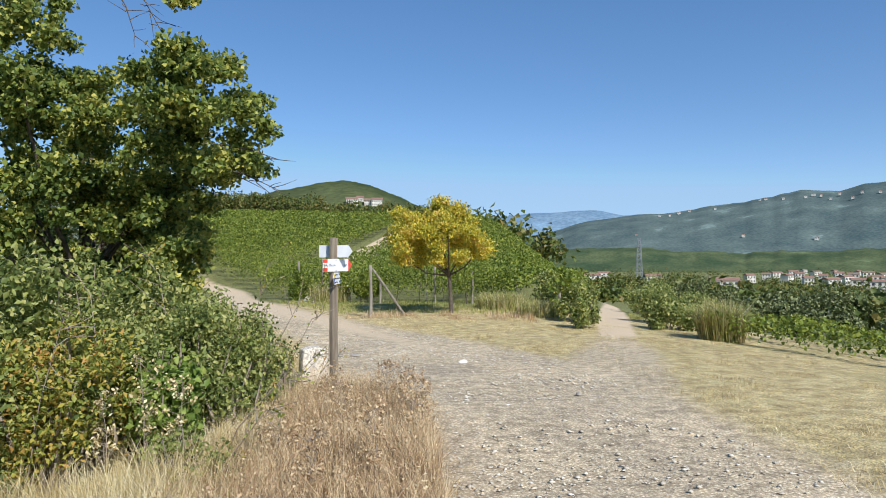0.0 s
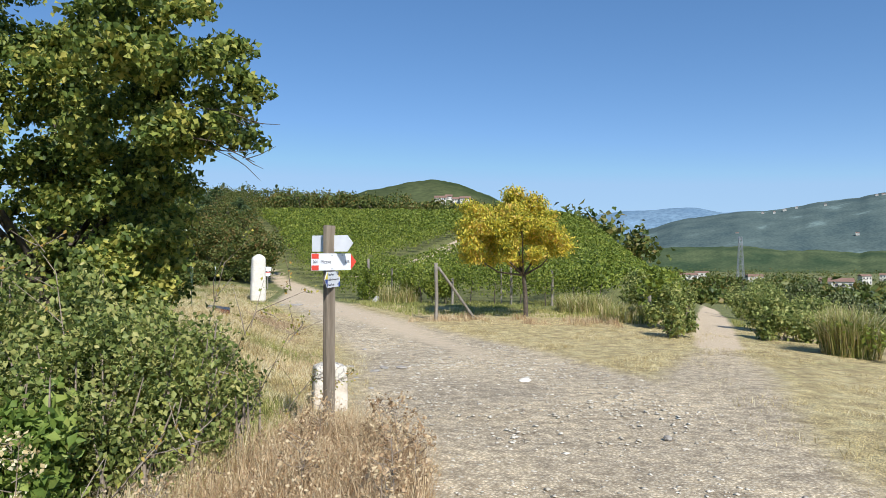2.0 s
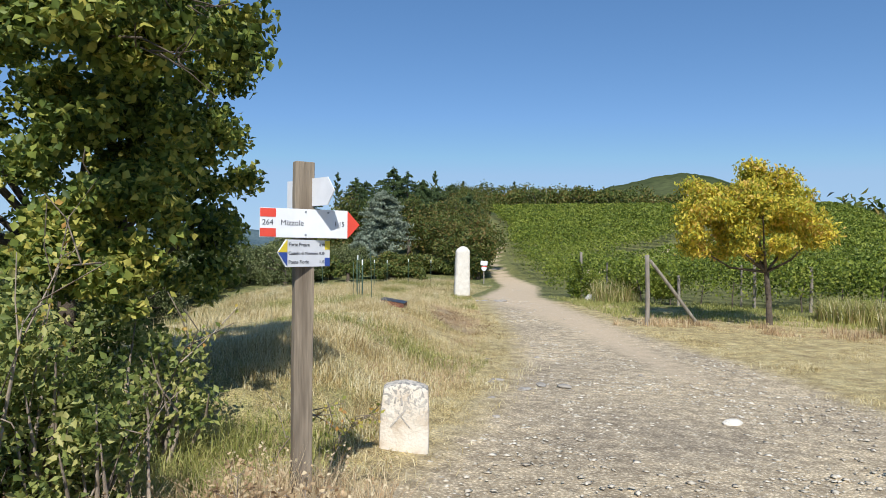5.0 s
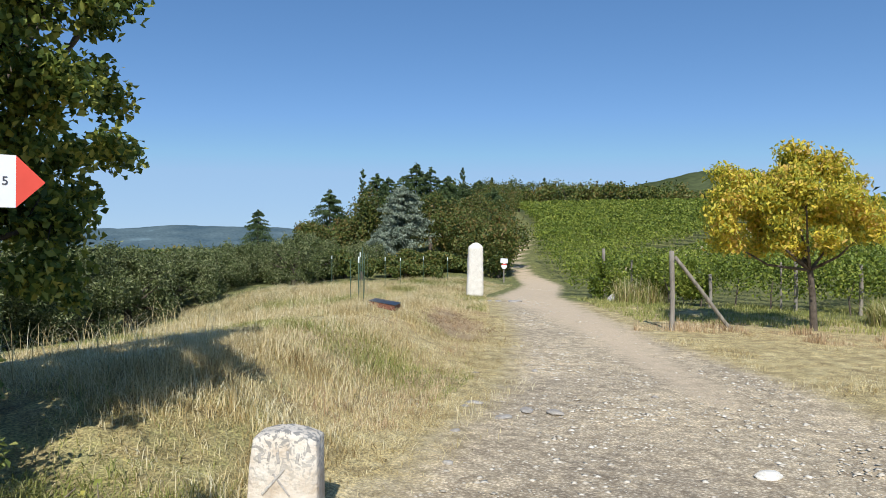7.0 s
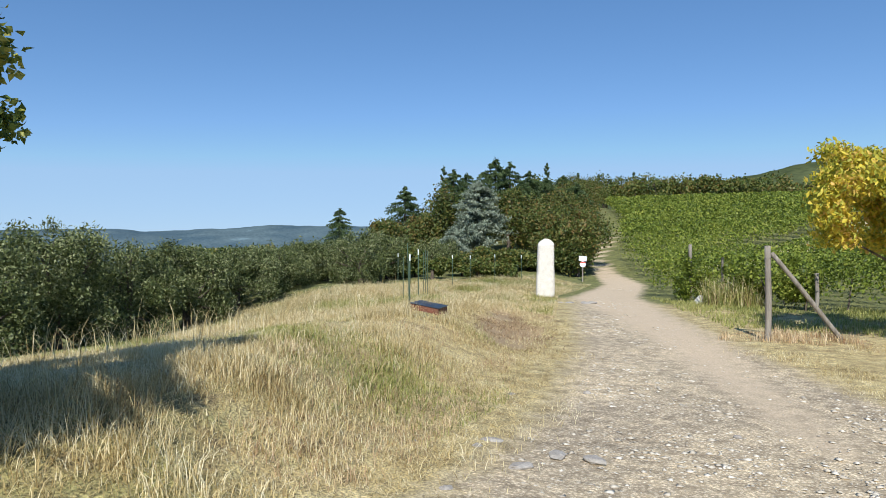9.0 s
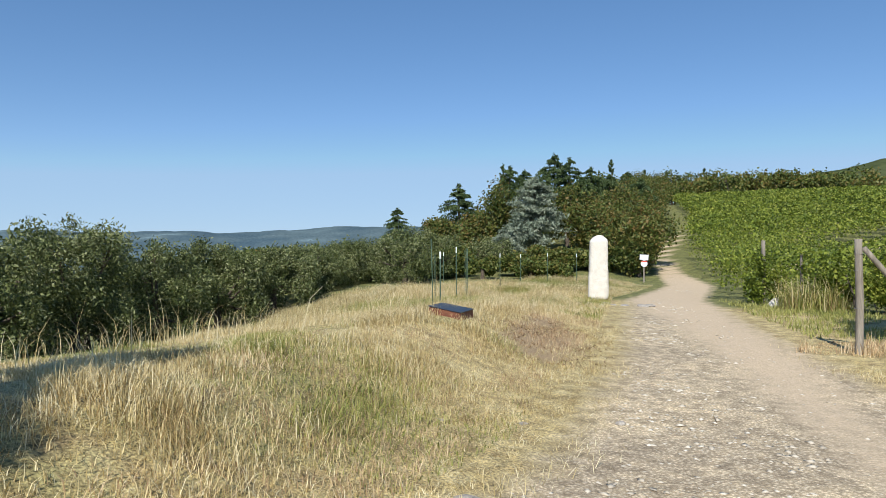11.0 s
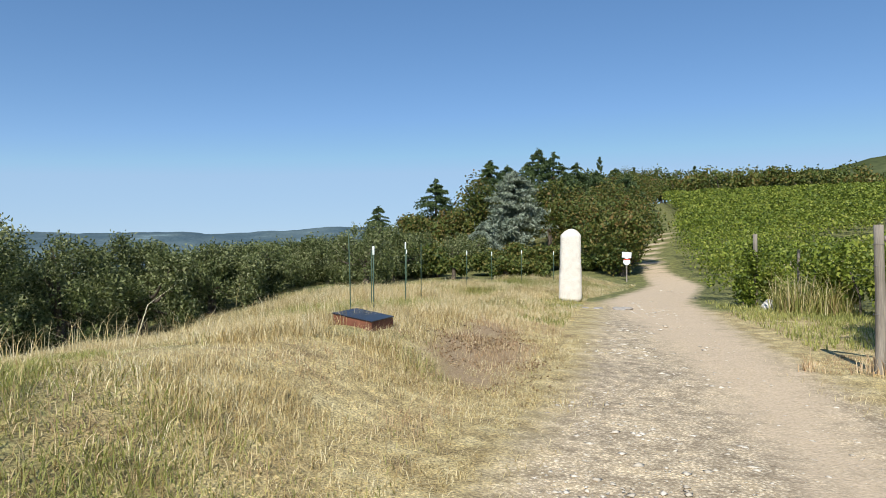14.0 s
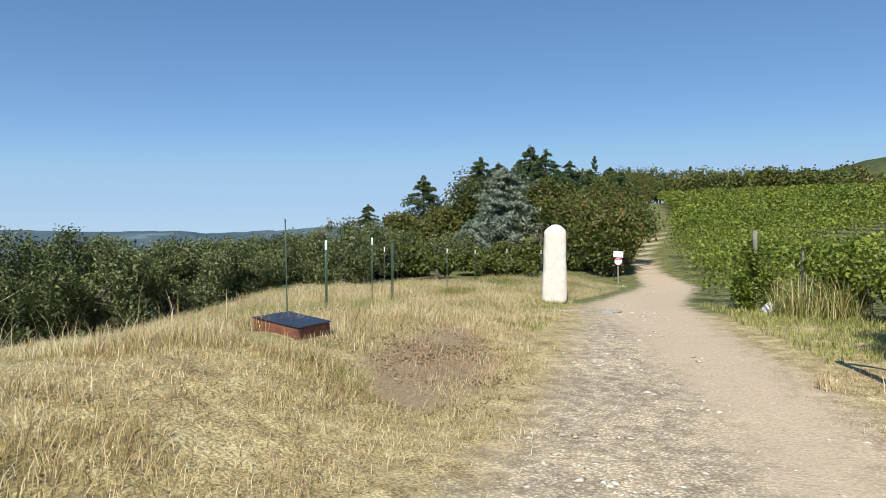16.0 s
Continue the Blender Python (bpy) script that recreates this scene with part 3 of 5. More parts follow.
def lumps(n, size, height, r, low=0.0, dome=0.45, grain=1.0):
    """Centres and radii of overlapping clumps filling a dome."""
    a, q = r.uniform(0, 2 * np.pi, n), np.sqrt(r.random(n)) * 0.75
    z = low + (height - low) * r.uniform(0.2, 0.85, n) * (1 - dome * q * q)
    c = np.stack([np.cos(a) * q * size[0], np.sin(a) * q * size[1], z], 1)
    s = r.uniform(0.28, 0.5, n) * grain
    return c, np.stack([s * size[0], s * size[1], s * (height - low) * 0.62], 1)


# ---- way-marking post ----
def text_mesh(name, s, size, mat, parent, m):
    cu = bpy.data.curves.new(name, "FONT")
    cu.body, cu.size, cu.extrude = s, size, 0.0006
    cu.align_y = "CENTER"
    tmp = bpy.data.objects.new(name, cu)
    me = bpy.data.meshes.new_from_object(tmp)
    bpy.data.objects.remove(tmp)
    me.materials.append(mat)
    ob = new(name, me)
    ob.parent = parent
    ob.matrix_basis = m
    return ob


def flat_shape(pts, thick, y=0.0):
    """A plate in the x-z plane, facing -y."""
    bm = bmesh.new()
    vs = [bm.verts.new((px, y, pz)) for px, pz in pts]
    f = bm.faces.new(vs)
    r = bmesh.ops.extrude_face_region(bm, geom=[f])
    bmesh.ops.translate(bm, verts=[g for g in r["geom"] if isinstance(g, bmesh.types.BMVert)], vec=(0, thick, 0))
    bmesh.ops.recalc_face_normals(bm, faces=bm.faces)
    return bm


UPRIGHT = Matrix.Rotation(math.pi / 2, 4, "X")


def signpost():
    px, py = -1.34, 8.26
    z = land1(px, py)
    top = 1.74 - z
    t = thing("signpost", (px, py, z), "flat weathered wooden waymark post carrying three white trail signs", "signpost", rz=61)
    bm = bmesh.new()
    box(bm, (0.108, 0.05, top + 0.4), pose(0, 0, top / 2 - 0.2), 0.006)
    bmesh.ops.subdivide_edges(bm, edges=[e for e in bm.edges if abs(e.verts[0].co.z - e.verts[1].co.z) > 0.5], cuts=12)
    part("post", wobble(bm, 0.004, 3.0), M_POST, t)
    fy = -0.030
    # red and white arrow
    zc = 1.405 - z
    a = part("arrow_sign", flat_shape([(-0.25, -0.077), (0.245, -0.077), (0.245, 0.077), (-0.25, 0.077)], 0.005, fy - 0.005), M_PLATE, t, "white trail sign with a red arrow tip and red tabs")
    a.location.z = zc
    part("red_tip", flat_shape([(0.2452, -0.077), (0.32, 0.0), (0.2452, 0.077)], 0.005, fy - 0.005), M_RED, a)
    part("red_tab", flat_shape([(-0.249, 0.03), (-0.165, 0.03), (-0.165, 0.074), (-0.249, 0.074)], 0.002, fy - 0.0072), M_RED, a)
    part("red_tab", flat_shape([(-0.249, -0.074), (-0.165, -0.074), (-0.165, -0.03), (-0.249, -0.03)], 0.002, fy - 0.0072), M_RED, a)
    text_mesh("number", "264", 0.040, M_INK, a, pose(-0.238, fy - 0.0062, 0.0) @ UPRIGHT)
    text_mesh("place_name", "Mizzole", 0.042, M_INK, a, pose(-0.14, fy - 0.0062, 0.0) @ UPRIGHT)
    text_mesh("time", "1.15", 0.036, M_INK, a, pose(0.165, fy - 0.0062, 0.0) @ UPRIGHT)
    for bx, bz in ((0.0, 0.062), (0.0, -0.062), (0.13, 0.062)):
        bm = bmesh.new()
        bmesh.ops.create_cone(bm, segments=8, radius1=0.006, radius2=0.005, depth=0.005, cap_ends=True, matrix=pose(bx, fy - 0.0075, bz, 90))
        part("bolt", bm, M_STEEL, a)
    # three-place sign, pointing back
    b = part("place_sign", flat_shape([(-0.148, -0.075), (0.155, -0.075), (0.155, 0.068), (-0.148, 0.068)], 0.005, fy - 0.004), M_PLATE, t, "white three-place trail sign with yellow and blue tabs")
    b.matrix_basis = pose(0.0, 0.0, 1.248 - z, 0, 0, 26) @ pose(-0.01, -0.012, 0) @ Matrix.Diagonal((1.13, 1, 1, 1))
    part("pointed_end", flat_shape([(-0.2, 0.0), (-0.1482, -0.075), (-0.1482, 0.068)], 0.005, fy - 0.004), M_PLATE, b)
    part("yellow_tip", flat_shape([(-0.198, 0.002), (-0.14, 0.002), (-0.14, 0.066)], 0.002, fy - 0.0062), M_YELLOW_PAINT, b)
    part("blue_tip", flat_shape([(-0.198, 0.000), (-0.14, -0.072), (-0.14, 0.000)], 0.002, fy - 0.0062), M_BLUE, b)
    part("yellow_tab", flat_shape([(0.118, 0.018), (0.154, 0.018), (0.154, 0.066), (0.118, 0.066)], 0.002, fy - 0.0062), M_YELLOW_PAINT, b)
    part("blue_tab", flat_shape([(0.118, -0.074), (0.154, -0.074), (0.154, -0.028), (0.118, -0.028)], 0.002, fy - 0.0062), M_BLUE, b)
    for zz, s, n in ((0.042, "Forte Preara", "0.10"), (-0.004, "Castello di Montorio", "0.30"), (-0.05, "Ponte Florio", "1.15")):
        text_mesh("place_name", s, 0.0275 if len(s) < 15 else 0.0235, M_INK, b, pose(-0.132, fy - 0.0052, zz) @ UPRIGHT)
        text_mesh("time", n, 0.022, M_INK, b, pose(0.078, fy - 0.0052, zz) @ UPRIGHT)
    # upper arrow, turned to the other way
    c = part("upper_sign", flat_shape([(-0.17, -0.075), (0.22, -0.075), (0.28, 0.0), (0.22, 0.075), (-0.17, 0.075)], 0.006, -0.003), M_PLATE, t, "plain white arrow sign seen from its back")
    c.matrix_basis = pose(0, 0, 1.575 - z, 0, 0, -78) @ pose(-0.045, 0.036, 0)
    return t


signpost()


# ---- milestones ----
def milestone():
    px, py = -2.02, 10.45
    z = land1(px, py)
    bm = bmesh.new()
    box(bm, (0.44, 0.26, 0.86), pose(0, 0, 0.14), 0.035)
    bmesh.ops.subdivide_edges(bm, edges=bm.edges[:], cuts=3, use_grid_fill=True)
    for v in bm.verts:
        k = 1 - 0.10 * (v.co.z + 0.29) / 0.92
        v.co.x, v.co.y = v.co.x * k, v.co.y * k
        v.co += 0.012 * noise.noise_vector(v.co * 5) + 0.005 * noise.noise_vector(v.co * 19)
        if v.co.z > 0.5:
            v.co.z -= 0.05 * (v.co.x / 0.22) ** 2 + 0.02
    t = thing("milestone", (px, py, z), "low weathered white stone marker with grey lichen and worn lettering", "milestone", rz=30)
    ob = part("block", bm, M_OLD_STONE, t)
    ob.rotation_euler = (0, radians(1.5), 0)
    for p in ob.data.polygons:
        p.use_smooth = True
    # worn strokes that can no longer be read
    for mx, mz, w, hh, turn in ((-0.13, 0.40, 0.020, 0.065, 0), (-0.075, 0.41, 0.016, 0.06, 12), (-0.02, 0.40, 0.018, 0.07, -8), (0.04, 0.41, 0.015, 0.06, 0), (0.095, 0.40, 0.02, 0.065, 10), (-0.05, 0.26, 0.014, 0.2, 42), (0.0, 0.24, 0.012, 0.17, -38)):
        bm = bmesh.new()
        y = -0.13 * (1 - 0.10 * (mz + 0.29) / 0.92) + 0.004
        box(bm, (w, 0.02, hh), pose(mx, y, mz, 0, turn, 0), 0.004)
        part("worn_stroke", wobble(bm, 0.004, 20), M_LICHEN, t)
    return t


def old_stone():
    m, nt, b = material("lichened_stone", 0.92)
    co = nt.nodes.new("ShaderNodeTexCoord").outputs["Object"]
    n1, n2 = noise_node(nt, 6, 6, co), noise_node(nt, 40, 4, co)
    r = ramp_node(nt, n1, [(0.3, (0.50, 0.39, 0.27)), (0.45, (0.68, 0.60, 0.49)), (0.8, (0.78, 0.73, 0.64))])
    sep = nt.nodes.new("ShaderNodeSeparateXYZ")
    nt.links.new(co, sep.inputs[0])
    w = node(nt, "ShaderNodeTexNoise", Scale=13.0, Detail=8.0, Distortion=2.5)
    nt.links.new(co, w.inputs["Vector"])
    hi = nt.nodes.new("ShaderNodeMapRange")
    hi.inputs["From Min"].default_value, hi.inputs["From Max"].default_value = 0.15, 0.55
    nt.links.new(sep.outputs["Z"], hi.inputs["Value"])
    spots = ramp_node(nt, w.outputs["Fac"], [(0.50, (0, 0, 0)), (0.56, (1, 1, 1))])
    f = nt.nodes.new("ShaderNodeMath")
    f.operation = "MULTIPLY"
    nt.links.new(spots.outputs[0], f.inputs[0])
    nt.links.new(hi.outputs[0], f.inputs[1])
    nt.links.new(mix_node(nt, f.outputs[0], r.outputs[0], (0.28, 0.265, 0.235)), b.inputs["Base Color"])
    bump(nt, b, n2, 0.6, 0.02)
    return m


M_OLD_STONE = old_stone()
M_LICHEN = mottled("dark_lichen", (0.36, 0.33, 0.29), (0.54, 0.50, 0.44), 30, 0.95, 0.004)
milestone()


def standing_stone():
    px, py = -11.45, 30.55
    z = land1(px, py)
    bm = bmesh.new()
    bmesh.ops.create_uvsphere(bm, u_segments=28, v_segments=40, radius=1.0)
    for v in bm.verts:
        x, y, q = v.co
        zz = (q + 1) / 2
        r = math.hypot(x, y)
        e = min(1.0, (1 - abs(q)) * 6) ** 0.5
        ang = math.atan2(y, x)
        sq = 1 / max(abs(math.cos(ang)), abs(math.sin(ang))) ** 0.75
        if r > 1e-4:
            x, y = x / r * e * sq, y / r * e * sq
        w = 0.335 - 0.05 * zz
        v.co = Vector((x * w, y * 0.22, -0.12 + zz * (2.10 + 0.12)))
        v.co += 0.018 * noise.noise_vector(v.co * 2.2) + 0.006 * noise.noise_vector(v.co * 11)
    for f in bm.faces:
        f.smooth = True
    ob = part("standing_stone", bm, M_WHITE_STONE)
    ob.matrix_world = pose(px, py, z, 0, 0.8, 38)
    return tagged(ob, "tall pale limestone standing stone with a rounded top on grass", "standing stone")


standing_stone()


# ---- rusted plaque box ----
def plaque():
    px, py = -8.05, 20.0
    z = land1(px, py)
    t = thing("plaque_box", (px, py, z - 0.15), "low rusted steel box with a sloping dark panel in grass", "plaque", rz=114)
    bm = bmesh.new()
    v = [bm.verts.new(p) for p in ((-0.40, -0.22, -0.25), (0.34, -0.22, -0.25), (0.34, 0.36, -0.25), (-0.40, 0.36, -0.25), (-0.40, -0.22, 0.24), (0.34, -0.22, 0.24), (0.34, 0.36, 0.34), (-0.40, 0.36, 0.34))]
    for f in ((0, 3, 2, 1), (0, 1, 5, 4), (1, 2, 6, 5), (2, 3, 7, 6), (3, 0, 4, 7), (4, 5, 6, 7)):
        bm.faces.new([v[i] for i in f])
    bmesh.ops.recalc_face_normals(bm, faces=bm.faces)
    bmesh.ops.bevel(bm, geom=bm.edges[:], offset=0.008, segments=2, affect="EDGES")
    part("body", bm, M_RUST, t, "rust-brown steel sides")
    bm = bmesh.new()
    box(bm, (0.77, 0.61, 0.012), pose(-0.03, 0.07, 0.299, 9.8), 0.004)
    part("panel", bm, M_PANEL, t, "dark glossy panel with faint bars of writing")


plaque()


# ---- fence corner by the yellow tree ----
def log(p, q, r0, r1, mat, name, parent, bend=0.012):
    p, q = np.array(p, float), np.array(q, float)
    n = 9
    path = []
    for i in range(n):
        k = i / (n - 1)
        c = p + (q - p) * k + np.array([math.sin(k * 5 + r0 * 90), math.cos(k * 4), 0]) * bend
        path.append((tuple(c), r0 + (r1 - r0) * k))
    path = [(path[0][0], 0.001)] + path + [(tuple(np.array(path[-1][0]) + (q - p) / np.linalg.norm(q - p) * 0.004), 0.001)]
    return part(name, tubes(name, [path], mat, 10), parent=parent)


def braced_post():
    px, py = -2.54, 23.54
    z = land1(px, py)
    t = thing("braced_fence_post", (px, py, z), "grey weathered wooden end post with a leaning brace", "fence post")
    log((0, 0, -0.3), (0.01, 0, 1.86), 0.062, 0.055, M_GREY_WOOD, "post", t)
    bx, by = -1.31 - px, 24.44 - py
    log((bx, by, land1(-1.31, 24.44) - z - 0.1), (0.06, 0.05, 1.72), 0.048, 0.042, M_GREY_WOOD, "brace", t)
    for hz in (0.75, 1.35, 1.62):
        ring = [((0.066 * math.cos(a), 0.066 * math.sin(a), hz + 0.006 * math.sin(3 * a)), 0.004) for a in np.linspace(0, 2 * math.pi, 14)]
        part("wire_tie", tubes("wire_tie", [ring], M_WIRE, 4), parent=t)


braced_post()
for (px, py), hh in (((4.1, 23.9), 0.95), ((1.3, 30.6), 1.5)):
    z = land1(px, py)
    t = thing("fence_post", (px, py, z), "short grey wooden post standing in rough grass", "fence post", "field posts")
    log((0, 0, -0.3), (0.02, 0, hh), 0.06, 0.055, M_GREY_WOOD, "post", t)


# ---- yellow tree at the field corner ----
def yellow_tree():
    r = np.random.default_rng(21)
    px, py = 0.29, 25.2
    z = land1(px, py)
    c, q = [], []
    for _ in range(64):
        a, k = r.uniform(0, 2 * np.pi), math.sqrt(r.random()) * 0.86
        zz = r.uniform(-1, 1)
        c.append((-0.55 + math.cos(a) * k * 2.15, -0.28 + math.sin(a) * k * 2.0, 3.05 + zz * 1.15 * math.sqrt(1 - k * k) - 0.30 * k))
        s = r.uniform(0.34, 0.6)
        q.append((s, s, s * 0.7))
    crown_tree("yellow_tree", (px, py, z), "small round-crowned tree in yellow autumn leaf", "tree", 1.45, 0.075, c, q, 30000, 0.12, 0.058, M_YELLOW, r, limbs=14, shell=0.3, droop=0.8)


yellow_tree()


# ---- hedgerow beside the track ----
def hedge_maple():
    r = np.random.default_rng(5)
    px, py = -5.0, 9.3
    z = land1(px, py)
    c, q = [], []

    def fill(n, cx, cy, rad, z0, z1, lo, hi):
        for _ in range(n):
            a, k = r.uniform(0, 2 * np.pi), math.sqrt(r.random())
            zz = r.random()
            wide = rad * (1.0 - 0.5 * (zz - 0.45) ** 2 * 4 * 0.6)
            c.append((cx - px + math.cos(a) * k * wide, cy - py + math.sin(a) * k * wide, z0 + zz * (z1 - z0) - z))
            s = r.uniform(lo, hi)
            q.append((s, s, s * 0.75))

    fill(115, -4.8, 10.0, 1.04, 0.75, 4.25, 0.17, 0.36)
    fill(80, -2.95, 8.2, 1.06, 2.5, 3.92, 0.12, 0.30)
    fill(60, -3.75, 8.7, 0.75, 0.8, 2.6, 0.13, 0.30)
    fill(60, -5.2, 8.0, 1.05, 1.6, 3.8, 0.17, 0.36)
    fill(36, -5.35, 8.5, 0.65, 3.5, 5.5, 0.15, 0.32)
    fill(5, -3.05, 8.0, 0.14, 4.45, 4.75, 0.10, 0.18)
    crown_tree("field_maple", (px, py, z), "dense dark green maple tree rising from the hedge", "tree", 1.5, 0.08, c, q, 84000, 0.072, 0.058, M_MAPLE, r, limbs=20, shell=0.12)


hedge_maple()
HEDGE = [(-4.6, 3.2, 1.0, 1.7, "r"), (-3.7, 4.2, 1.0, 1.7, "h"), (-3.1, 5.4, 0.85, 1.5, "r"), (-2.55, 6.3, 0.8, 1.55, "h"), (-2.3, 7.1, 0.75, 1.62, "h"), (-4.2, 5.6, 1.2, 2.5, "h"), (-3.4, 7.2, 1.0, 2.2, "h"), (-5.6, 4.6, 1.3, 2.4, "h"), (-6.0, 7.4, 1.6, 2.4, "h"), (-5.2, 9.4, 1.0, 1.5, "h"), (-3.5, 8.9, 0.75, 1.2, "h"), (-6.5, 2.0, 1.5, 2.2, "h"), (-1.85, 4.75, 0.42, 0.55, "h"), (-2.05, 7.35, 0.5, 1.25, "h"), (-2.15, 6.5, 0.45, 1.1, "h")]
for i, (hx, hy, rad, hh, k) in enumerate(HEDGE):
    r = np.random.default_rng(40 + i)
    c, q = lumps(44, (rad, rad), hh, r, grain=0.62)
    front = i < 5 or i > 11
    n = int((12500 if front else 5500) * rad * rad * hh / 1.6)
    shrub("hedge_shrub", (hx, hy, land1(hx, hy)), "tangled hedge shrub turning yellow and orange" if k == "r" else "dense tangled green hedge shrub", "shrub", c, q, n, 0.05 if front else 0.064, 0.032 if front else 0.042, M_ROSE if k == "r" else M_HEDGE, r, "hedgerow shrubs", 60 if front else 24)

for i, (hx, hy, rad, hh) in enumerate(((-2.3, 5.5, 0.42, 1.05), (-2.5, 5.9, 0.4, 1.2))):
    r = np.random.default_rng(70 + i)
    c, q = lumps(26, (rad, rad), hh, r, grain=0.7)
    shrub("bramble", (hx, hy, land1(hx, hy)), "bright green broad-leaved bramble in the hedge", "shrub", c, q, int(3800 * rad), 0.07, 0.052, M_BRAMBLE, r, "hedgerow shrubs", 14)


# ---- olive trees below the bank ----
def olive_tree(x, y, top, rad, n, leaf, r):
    """Rounded crown down to knee height, made of many upright sprays."""
    z = land1(x, y)
    top -= z
    m = 72
    a, k = r.uniform(0, 2 * np.pi, m), np.sqrt(r.random(m)) * (rad - 0.3)
    cz = 0.15 + (top - 0.55) * r.random(m) ** 0.8 * np.sqrt(1 - 0.75 * (k / rad) ** 2)
    c = np.stack([np.cos(a) * k, np.sin(a) * k, cz], 1)
    s1 = r.uniform(0.3, 0.55, m)
    q = np.stack([s1, s1, s1 * 0.95], 1)
    crown_tree("olive_tree", (x, y, z), "bushy silver-green olive tree below the grass bank", "olive tree", 0.9, 0.13, c, q, n, leaf, leaf * 0.45, M_OLIVE, r, "olive grove", limbs=7, shell=0.3, droop=-0.4)


def olives():
    r = np.random.default_rng(77)
    # front row, then a sparser one behind it
    tops = (1.9, 1.9, 2.1, 2.6, 1.75, 1.65, 1.55, 1.55, 1.6, 1.7, 1.8, 1.8)
    for i, top in enumerate(tops):
        for row in range(2):
            u = 4.4 + i * 2.85 + row * 1.4
            s = 12.7 + row * 3.8 + r.normal(0, 0.2)
            x = -1.9 - 0.402 * u - 0.916 * s
            y = 10.4 + 0.916 * u - 0.402 * s
            olive_tree(x, y, top + r.normal(0, 0.06) - 0.1 * row, r.uniform(1.7, 2.0), 18500 if row == 0 else 3000, 0.105 if row == 0 else 0.19, r)
    # silvery trees closing the gap to the copse
    for x, y, top, rad in ((-22.2, 32.0, 2.3, 1.6), (-23.7, 34.8, 2.3, 1.5), (-25.9, 36.7, 2.2, 1.5), (-25.9, 42.5, 2.1, 1.6), (-26.5, 39.2, 2.3, 1.5)):
        olive_tree(x, y, top, rad, 8000, 0.12, r)


olives()


# ---- vineyard ----
def vine_row(p, q, height, label, dense, leaf, r, posts=False, low=0.35, wide=0.32):
    """A trained row of vines along the ground from p to q."""
    length = math.hypot(q[0] - p[0], q[1] - p[1])
    n = int(length * dense)
    k = r.random(n)
    x, y = p[0] + (q[0] - p[0]) * k, p[1] + (q[1] - p[1]) * k
    nx, ny = -(q[1] - p[1]) / length, (q[0] - p[0]) / length
    bulge = 0.6 + 0.6 * vnoise(k * length * 1.1 + p[1] * 3, k * 0 + p[0])
    top = height * (0.8 + 0.35 * vnoise(k * length * 0.9 + p[1] * 7, k * 0 + 9.0))
    off = r.normal(0, wide, n) * bulge
    zz = low + (top - low) * np.sqrt(r.random(n))
    px, py = x + nx * off, y + ny * off
    t = tagged(new("vine_row"), label, "vine row", "vineyard rows")
    part("foliage", leaves("foliage", np.stack([px, py, land(px, py) + zz], 1), leaf, leaf * 0.8, M_VINE, r=r), parent=t)
    if posts:
        stems = []
        for d in np.arange(0.4, length, 1.1):
            a = d / length
            sx, sy = p[0] + (q[0] - p[0]) * a, p[1] + (q[1] - p[1]) * a
            zz = land1(sx, sy)
            stems.append([((sx, sy, zz - 0.1), 0.03), ((sx + r.normal(0, 0.05), sy, zz + 0.45), 0.024), ((sx + r.normal(0, 0.1), sy, zz + 1.0), 0.012)])
        for st in stems:
            part("vine_stem", tubes("vine_stem", [st], M_BARK, 5), parent=t)
        for d in np.arange(0.1, length, 5.0):
            a = d / length
            sx, sy = p[0] + (q[0] - p[0]) * a, p[1] + (q[1] - p[1]) * a
            zz = land1(sx, sy)
            part("row_post", tubes("row_post", [[((sx, sy, zz - 0.2), 0.04), ((sx, sy, zz + height * 0.9), 0.036)]], M_GREY_WOOD, 6), parent=t)
    return t


def track_x(y):
    return float(np.interp(y, [p[1] for p in TRACK] + [112], [p[0] for p in TRACK] + [-48]))


def hill_x(y):
    return float(np.interp(y, [p[1] for p in HILL_TRACK], [p[0] for p in HILL_TRACK]))


